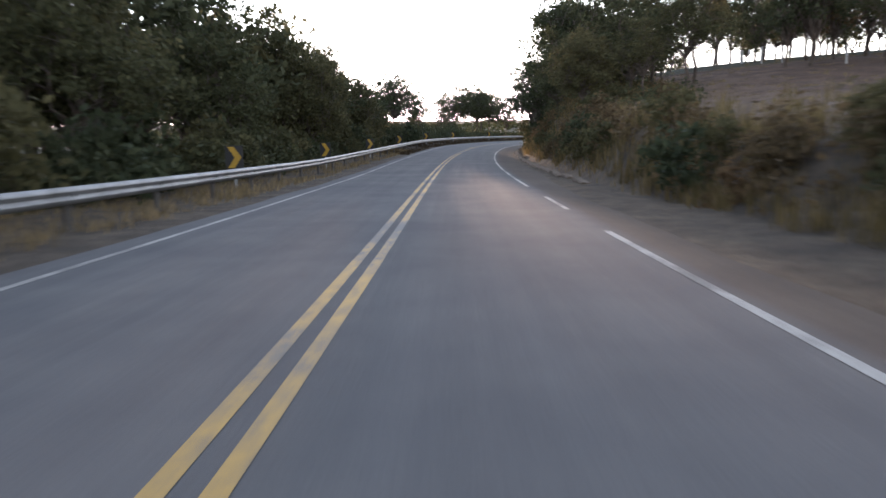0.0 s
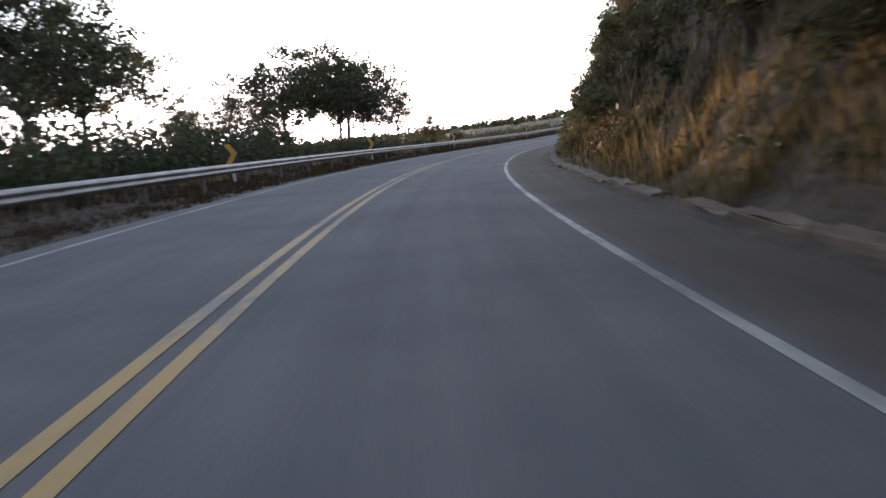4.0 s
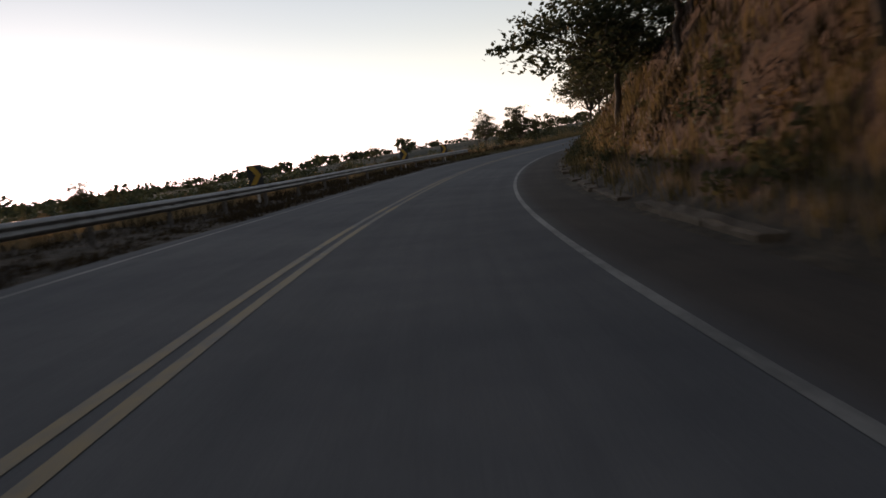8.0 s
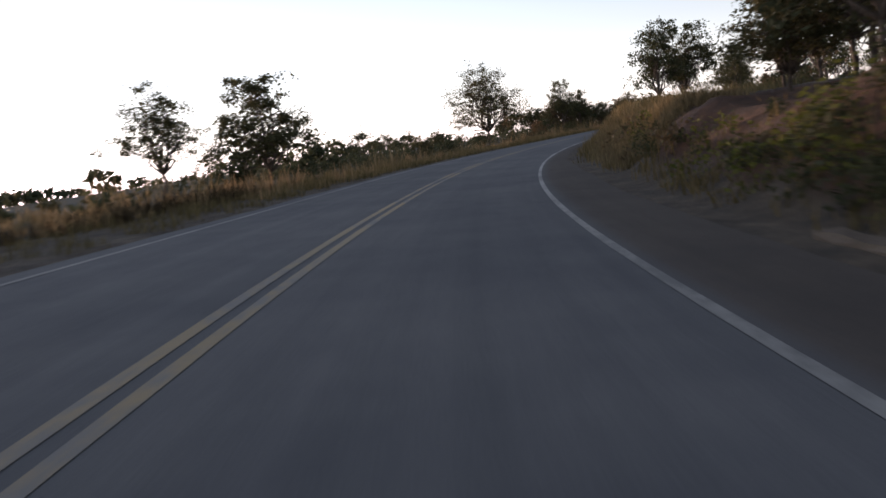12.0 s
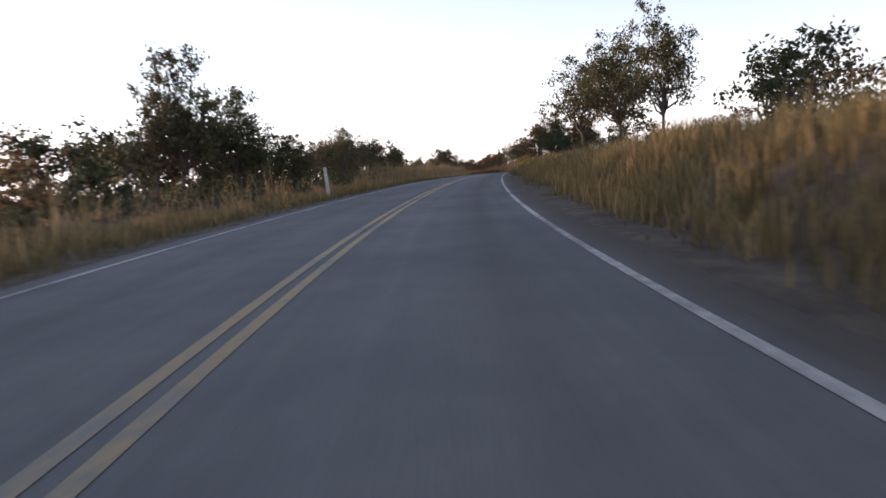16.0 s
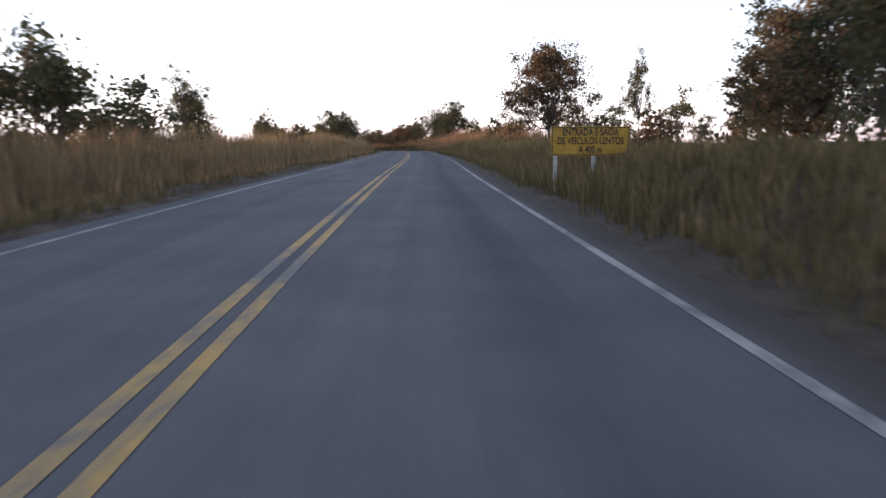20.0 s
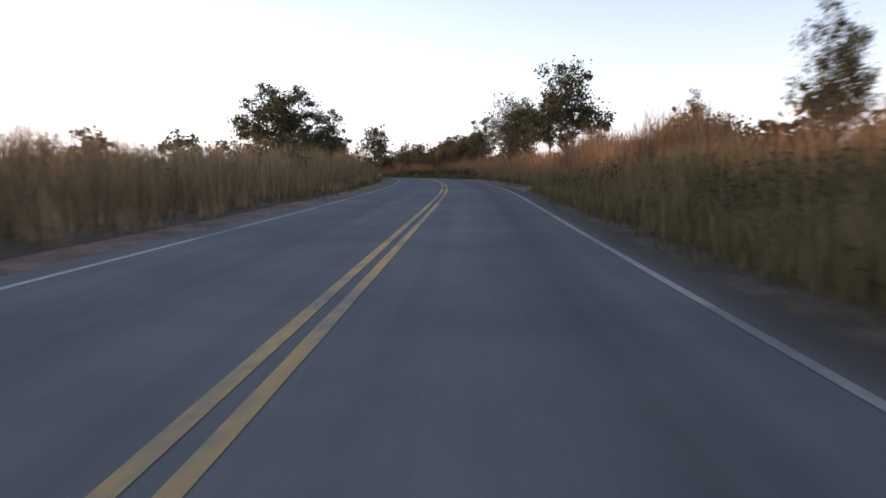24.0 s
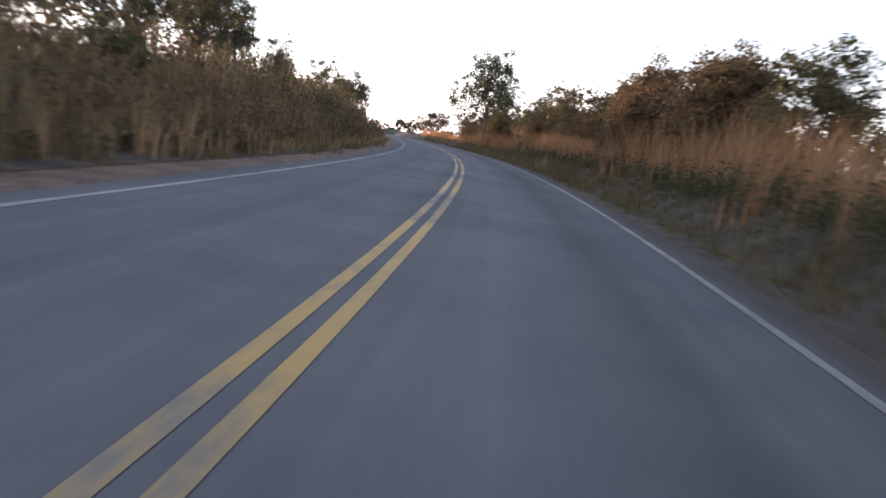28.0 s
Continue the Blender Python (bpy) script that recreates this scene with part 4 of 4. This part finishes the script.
# grass belts
grass("tall_dry_grass", 430, 640, 6.0, 12.0, 44000, 1.7, 2.9, 0.02, M_GRASS_RED, "tall dry reddish grass on the verge", 21, dens=set_back)
grass("tall_dry_grass", 440, 640, -6.2, -12.0, 36000, 1.4, 2.5, 0.02, M_GRASS_MIX, "tall half-dry grass on the verge", 22)
grass("tall_dry_grass", 440, 690, 5.6, 13.0, 50000, 0.9, 1.9, 0.022, M_GRASS_RED, "tall dry reddish grass on the verge", 23, dens=set_back)
grass("tall_olive_grass", 262, 445, 5.4, 13.0, 56000, 0.4, 0.95, 0.022, M_GRASS_OLIVE, "tall olive and tawny grass on the verge", 1)
grass("half_dry_grass", 262, 680, 5.3, 11.0, 56000, 0.35, 0.9, 0.022, M_GRASS_GREEN, "half-dry olive grass along the verge", 2, dens=lay_by)
grass("green_grass", 262, 640, 4.4, 7.6, 60000, 0.12, 0.5, 0.022, M_GRASS_GREEN, "low green grass at the asphalt edge", 3, dens=shoulder)
grass("tall_dry_grass", 372, 445, -6.0, -11.0, 12000, 1.3, 2.2, 0.022, M_GRASS_MIX, "tall half-dry grass on the verge", 24)
grass("tall_dry_grass", 245, 660, -5.6, -13.0, 56000, 0.8, 1.7, 0.022, M_GRASS_MIX, "tall half-dry grass on the verge", 4, dens=open_verge)
grass("half_dry_grass", 245, 660, -5.2, -11.0, 40000, 0.5, 1.2, 0.022, M_GRASS_DRY, "dry tawny grass along the verge", 5, dens=open_verge)
grass("half_dry_grass", 255, 385, -4.9, -8.0, 26000, 0.3, 0.65, 0.022, M_GRASS_OLIVE, "low olive grass before the thicket", 19)
grass("green_grass", 230, 640, -4.4, -6.6, 36000, 0.15, 0.5, 0.02, M_GRASS_GREEN, "low green grass at the asphalt edge", 6, dens=lambda s, o: np.where((s > 425) & (o > -5.0), 0.08, 1.0))
grass("verge_grass", -15, 80, -4.9, -9.0, 16000, 0.1, 0.5, 0.02, M_GRASS_MIX, "short scrubby grass under the guardrail", 7)
# the verge by the rail is backlit: its shade is in the grass colour
grass("verge_grass", 70, 240, -4.25, -7.2, 60000, 0.1, 0.34, 0.026, M_GRASS_SHADED, "short grass on the verge under the guardrail, coloured dark for shade", 14)
grass("verge_grass", 90, 262, -6.4, -9.5, 20000, 0.3, 0.7, 0.022, M_GRASS_SHADED, "scrubby grass behind the guardrail, coloured dark for shade", 15)
grass("half_dry_grass", 270, 440, 4.9, 9.5, 46000, 0.35, 0.9, 0.024, M_GRASS_OLIVE, "half-dry olive grass along the verge", 16, dens=shoulder)
grass("tall_dry_grass", 474, 540, 6.1, 9.0, 20000, 1.0, 2.0, 0.022, M_GRASS_MIX, "tall half-dry grass behind the trodden shoulder", 17)
grass("tall_dry_grass", 468, 490, 6.4, 9.5, 12000, 1.9, 3.0, 0.02, M_GRASS_RED, "tall dry reddish grass on the verge", 25, dens=set_back)
grass("half_dry_grass", 428, 488, 5.0, 7.4, 26000, 0.5, 1.3, 0.02, M_GRASS_OLIVE, "olive grass in front of the tall reddish grass", 29)
grass("verge_grass", 381, 391, 5.0, 6.9, 3600, 0.45, 0.85, 0.022, M_GRASS_OLIVE, "olive grass round the sign posts", 27)
grass("green_grass", 474, 540, 5.9, 7.2, 12000, 0.3, 0.7, 0.022, M_GRASS_GREEN, "green grass behind the trodden shoulder", 18)
grass("field_grass", 90, 262, -7.2, -34.0, 46000, 0.35, 0.9, 0.035, M_GRASS_MIX, "dry grass in the field behind the guardrail", 8)
grass("bank_grass", 0, 110, 6.2, 15.0, 44000, 0.4, 1.3, 0.025, M_GRASS_GREEN, "dry grass and stalks on the wooded bank", 9, dens=lambda s, o: np.where((s < 48) & (o > 8.6), 0.12, 1.0))
grass("bank_grass", 100, 265, 5.8, 7.6, 40000, 0.25, 0.8, 0.022, M_GRASS_GREEN, "tufts of grass at the foot of the earth bank", 10, dens=lambda s, o: (0.5 + 0.5 * fbm(s * 0.3, o, 31)) * np.where((s > 205) & (o > 6.7), 0.2, 1))
# dark-coloured grass that paints the shade on the bank and the cut
grass("bank_grass", 104, 150, 6.2, 13.0, 22000, 0.4, 1.1, 0.024, M_GRASS_SHADED, "grass on the bank, coloured dark for shade", 28)
grass("bank_grass", 140, 208, 6.6, 13.0, 24000, 0.15, 0.5, 0.03, M_GRASS_SHADED, "short grass on the face of the cut, coloured dark for shade", 31, dens=lambda s, o: 0.45 + 0.8 * fbm(s * 0.3, o * 0.4, 35))
grass("bank_grass", 254, 284, 5.7, 9.5, 22000, 0.3, 0.85, 0.022, M_GRASS_MIX, "brown dry grass on the end of the bank", 13)
grass("hill_grass", -10, 80, 12.0, 50.0, 16000, 0.12, 0.35, 0.03, M_GRASS_MIX, "dry pasture grass on the hill", 12)

# ---------------------------------------------------------------- guardrail
rail = tagged(new("guardrail"), "long galvanised W-beam guardrail on steel posts beside the road", "guardrail")
W = [(0.0, 0.44), (-0.035, 0.47), (-0.075, 0.51), (-0.075, 0.54), (-0.02, 0.58), (-0.02, 0.61), (-0.075, 0.65), (-0.075, 0.68), (-0.035, 0.72), (0.0, 0.75)]
RAIL_OFF, RAIL_END = -5.55, 236.0


def beam_mesh(s0, s1):
    ss = np.linspace(s0, s1 + 0.06, 3)
    n = len(W)
    pts = [(-b, h) for b, h in W] + [(-b - 0.008, h) for b, h in W[::-1]]
    v = np.concatenate([at(np.full(len(pts), s), np.array([RAIL_OFF + p[0] for p in pts]), np.array([p[1] for p in pts])) for s in ss])
    m_ = len(pts)
    f = [[i * m_ + k, i * m_ + (k + 1) % m_, (i + 1) * m_ + (k + 1) % m_, (i + 1) * m_ + k] for i in range(2) for k in range(m_)]
    return mesh_of("beam", v, np.array(f), M_STEEL)


bm = box(bmesh.new(), -0.05, 0.05, -0.07, 0.07, -0.4, 0.72, 0.012)
post_me = bpy.data.meshes.new("post")
bm.to_mesh(post_me)
bm.free()
post_me.materials.append(M_RUST)
bm = bmesh.new()
bmesh.ops.create_cone(bm, cap_ends=True, segments=8, radius1=0.022, radius2=0.018, depth=0.03, matrix=Matrix.Translation((0.148, 0.0, 0.595)) @ Matrix.Rotation(radians(90), 4, 'Y'))
bolt_me = bpy.data.meshes.new("bolt")
bm.to_mesh(bolt_me)
bm.free()
bolt_me.materials.append(M_RUST)
for i, s in enumerate(np.arange(-16.0, RAIL_END, 4.0)):
    part("beam", beam_mesh(s, min(s + 4.0, RAIL_END)), M_STEEL, rail)
    p = part("post", post_me, M_RUST, rail)
    q = at(s + 0.3, RAIL_OFF - 0.1, 0)
    p.matrix_basis = Matrix.Translation(Vector(q)) @ Matrix.Rotation(-float(line_at(s)[3]), 4, 'Z')
    part("bolt", bolt_me, M_RUST, p)


# ---------------------------------------------------------------- signs
def facing(s, off, h=0.0, turn=0.0):
    """Pose of a sign that faces the traffic: its x to the right, its y along the road."""
    return Matrix.Translation(Vector(at(s, off, h))) @ Matrix.Rotation(-float(line_at(s)[3]) + turn, 4, 'Z')


def chevron_marker():
    root = new("chevron_marker")
    tagged(root, "black curve marker with a yellow chevron on a post", "road sign", "curve markers behind the guardrail")
    part("post", box(bmesh.new(), -0.04, 0.04, 0.02, 0.1, -0.4, 1.44, 0.008), M_POST, root)
    panel = part("panel", box(bmesh.new(), -0.3, 0.3, 0.0, 0.018, 0.68, 1.46, 0.006), M_BLACK, root)
    bm = bmesh.new()
    pts = [(-0.22, 0.72), (0.0, 0.72), (0.24, 1.07), (0.0, 1.42), (-0.22, 1.42), (0.02, 1.07)]
    vs = [bm.verts.new((x, -0.004, z)) for x, z in pts]
    f = [bm.faces.new((vs[0], vs[1], vs[2], vs[5])), bm.faces.new((vs[5], vs[2], vs[3], vs[4]))]
    r = bmesh.ops.extrude_face_region(bm, geom=f)
    bmesh.ops.translate(bm, vec=(0, 0.003, 0), verts=[g for g in r["geom"] if isinstance(g, bmesh.types.BMVert)])
    bmesh.ops.recalc_face_normals(bm, faces=bm.faces)
    part("chevron", bm, M_SIGN, panel, "yellow reflective chevron")
    return root


chev = chevron_marker()
for s in (29, 46.2, 63.6, 80.7, 99, 117, 139.4, 164.5, 193.5, 220, 231.4):
    copy_thing(chev, facing(s, -6.35, ground_z(s, -6.35), rng.uniform(-0.08, 0.08)))
for o in (*chev.children_recursive, chev):
    bpy.data.objects.remove(o)


def lettering(text, size, material, parent, m, name="lettering"):
    cu = bpy.data.curves.new(name, 'FONT')
    cu.body, cu.size, cu.align_x, cu.align_y, cu.extrude, cu.offset = text, size, 'CENTER', 'CENTER', 0.001, 0.006
    cu.materials.append(material)
    ob = new(name, cu)
    ob.parent = parent
    ob.matrix_basis = m
    return ob


board = tagged(new("warning_sign"), "yellow warning board with black capitals on two steel posts", "road sign")
SW, SH, SB = 2.0, 0.74, 0.98
face = part("board", box(bmesh.new(), -SW / 2, SW / 2, 0.0, 0.02, SB, SB + SH, 0.006), M_SIGN, board, "yellow sign board")
bm = bmesh.new()
for x0, x1, z0, z1 in ((-SW / 2 + .02, SW / 2 - .02, SB + .02, SB + .04), (-SW / 2 + .02, SW / 2 - .02, SB + SH - .04, SB + SH - .02), (-SW / 2 + .02, -SW / 2 + .04, SB + .04, SB + SH - .04), (SW / 2 - .04, SW / 2 - .02, SB + .04, SB + SH - .04)):
    box(bm, x0, x1, -0.005, -0.001, z0, z1)
part("border", bm, M_BLACK, face, "black border line")
for x in (-SW / 2 + 0.12, 0.1):
    part("post", box(bmesh.new(), x - 0.045, x + 0.045, 0.022, 0.11, -0.6, SB + SH - 0.05, 0.008), M_POST, board)
for k, t in enumerate(("ENTRADA E SAÍDA", "DE VEÍCULOS LENTOS", "A 400 m")):
    lettering(t, 0.25, M_BLACK, face, Matrix.Translation((0, -0.004, SB + SH - 0.15 - 0.22 * k)) @ Matrix.Rotation(radians(90), 4, 'X') @ Matrix.Diagonal((0.68, 1, 1, 1)))
board.matrix_basis = facing(386, 5.72, -0.1, 0.0)

post = tagged(new("marker_post"), "leaning whitewashed marker post in the verge grass", "post")
part("shaft", box(bmesh.new(), -0.07, 0.07, -0.07, 0.07, -0.4, 1.45, 0.015), M_POST, post)
post.matrix_basis = facing(341, -5.2, ground_z(341, -5.2)) @ Matrix.Rotation(radians(-4), 4, 'Y')

stake = tagged(new("marker_stake"), "short stake with a small white triangular plate beside the asphalt", "marker")
part("shaft", box(bmesh.new(), -0.02, 0.02, -0.02, 0.02, -0.25, 0.5, 0.004), M_RUST, stake)
bm = bmesh.new()
plate = [bm.verts.new((x, y, z)) for y in (-0.035, -0.022) for x, z in ((-0.13, 0.62), (0.13, 0.62), (0.0, 0.4))]
bm.faces.new(plate[:3])
bm.faces.new(plate[5:2:-1])
for k in range(3):
    bm.faces.new((plate[k], plate[k + 3], plate[(k + 1) % 3 + 3], plate[(k + 1) % 3]))
bmesh.ops.recalc_face_normals(bm, faces=bm.faces)
part("plate", bm, M_POST, stake, "white triangular plate")
stake.matrix_basis = facing(511, -5.0, ground_z(511, -5.0))

# ---------------------------------------------------------------- kerb of the cut
kerb = tagged(new("kerb"), "broken earth-stained concrete gutter edge at the foot of the bank", "kerb", kind="structure")
kmesh = []
for k in range(4):
    r = random.Random(300 + k)
    bm = box(bmesh.new(), -0.16, 0.16, -0.99, 0.99, -0.25, 0.13, 0.03)
    bmesh.ops.subdivide_edges(bm, edges=[e for e in bm.edges if e.calc_length() > 1.5], cuts=3)
    for v in bm.verts:
        v.co += Vector((r.gauss(0, 0.022), r.gauss(0, 0.01), r.gauss(0, 0.016)))
    me = bpy.data.meshes.new("kerb_stone")
    bm.to_mesh(me)
    bm.free()
    me.materials.append(M_CONCRETE)
    kmesh.append(me)
for i, s in enumerate(np.arange(30.0, 240.0, 2.0)):
    if rng.random() < 0.1:
        continue
    p = part("kerb_stone", kmesh[i % 4], M_CONCRETE, kerb)
    p.matrix_basis = facing(s, 5.45 + rng.gauss(0, 0.035), rng.gauss(-0.045, 0.015), rng.gauss(0, 0.015))

# ---------------------------------------------------------------- small things
for o, s0, s1 in ((-2.35, 394.0, 404.0), (-2.0, 397.0, 405.0)):
    q = np.arange(s0, s1, 0.5)
    e = np.clip(np.minimum(q - s0, s1 - q) / 3, 0.1, 1) * 0.06
    c = o + (q - s0) * 0.02
    oo = np.stack([c - e, c + e], 1)
    tagged(new("skid_mark", strip("skid_mark", q, oo, np.full_like(oo, 0.004), M_BLACK)), "dark tyre skid mark on the asphalt", "road marking", kind="structure")

field_sign = tagged(new("field_sign"), "plain board sign on a post in the roadside field", "sign")
part("post", box(bmesh.new(), -0.05, 0.05, 0.02, 0.12, -1.0, 1.0, 0.01), M_RUST, field_sign)
part("board", box(bmesh.new(), -0.52, 0.52, 0.0, 0.02, 0.95, 1.62, 0.005), M_BACK, field_sign)
field_sign.matrix_basis = facing(189.5, -14.8, ground_z(189.5, -14.8) + 0.62, 0.3)

fence = tagged(new("pasture_fence"), "old post and wire fence along the hilltop pasture", "fence")
bmp_ = box(bmesh.new(), -0.06, 0.06, -0.06, 0.06, -0.3, 1.35, 0.02)
fp = bpy.data.meshes.new("post")
bmp_.to_mesh(fp)
bmp_.free()
fp.materials.append(M_POST)
tops = []
for i in range(16):
    s, o = 38 + i * 4.2, 29 + 2.0 * math.sin(i * 0.5)
    p = part("post", fp, M_POST, fence)
    q = Vector(at(s, o, ground_z(s, o)))
    p.matrix_basis = Matrix.Translation(q) @ Matrix.Rotation(rng.gauss(0, 0.05), 4, 'X')
    tops.append(q)
for h in (0.45, 0.8, 1.15):
    vs, fs = tube([q + Vector((0, 0, h)) for q in tops], [0.006] * len(tops), 4)
    part("wire", mesh_of("wire", np.array([tuple(v) for v in vs]), np.array(fs), M_STEEL), M_STEEL, fence)

# lumps of broken concrete and stones on the gutter
for i, (s, o, k) in enumerate(((165.5, 5.7, 0.5), (170, 5.75, 0.3), (198.5, 5.7, 0.4), (201, 5.75, 0.3), (119, 5.75, 0.32), (232, 5.72, 0.2), (64, 5.8, 0.28), (88, 5.8, 0.25))):
    r = random.Random(500 + i)
    bm = bmesh.new()
    bmesh.ops.create_icosphere(bm, subdivisions=2, radius=1.0)
    for v in bm.verts:
        v.co = Vector((v.co.x * 1.3, v.co.y, v.co.z * 0.5)) * k * (1 + 0.35 * noise.noise(v.co * 1.3 + Vector((i, 0, 0)))) 
    me = bpy.data.meshes.new("broken_slab")
    bm.to_mesh(me)
    bm.free()
    me.materials.append(M_CONCRETE)
    ob = tagged(new("broken_slab", me), "lump of broken concrete lying on the gutter edge", "rubble")
    ob.matrix_basis = facing(s, o, ground_z(s, o) + k * 0.12, r.uniform(0, 3))
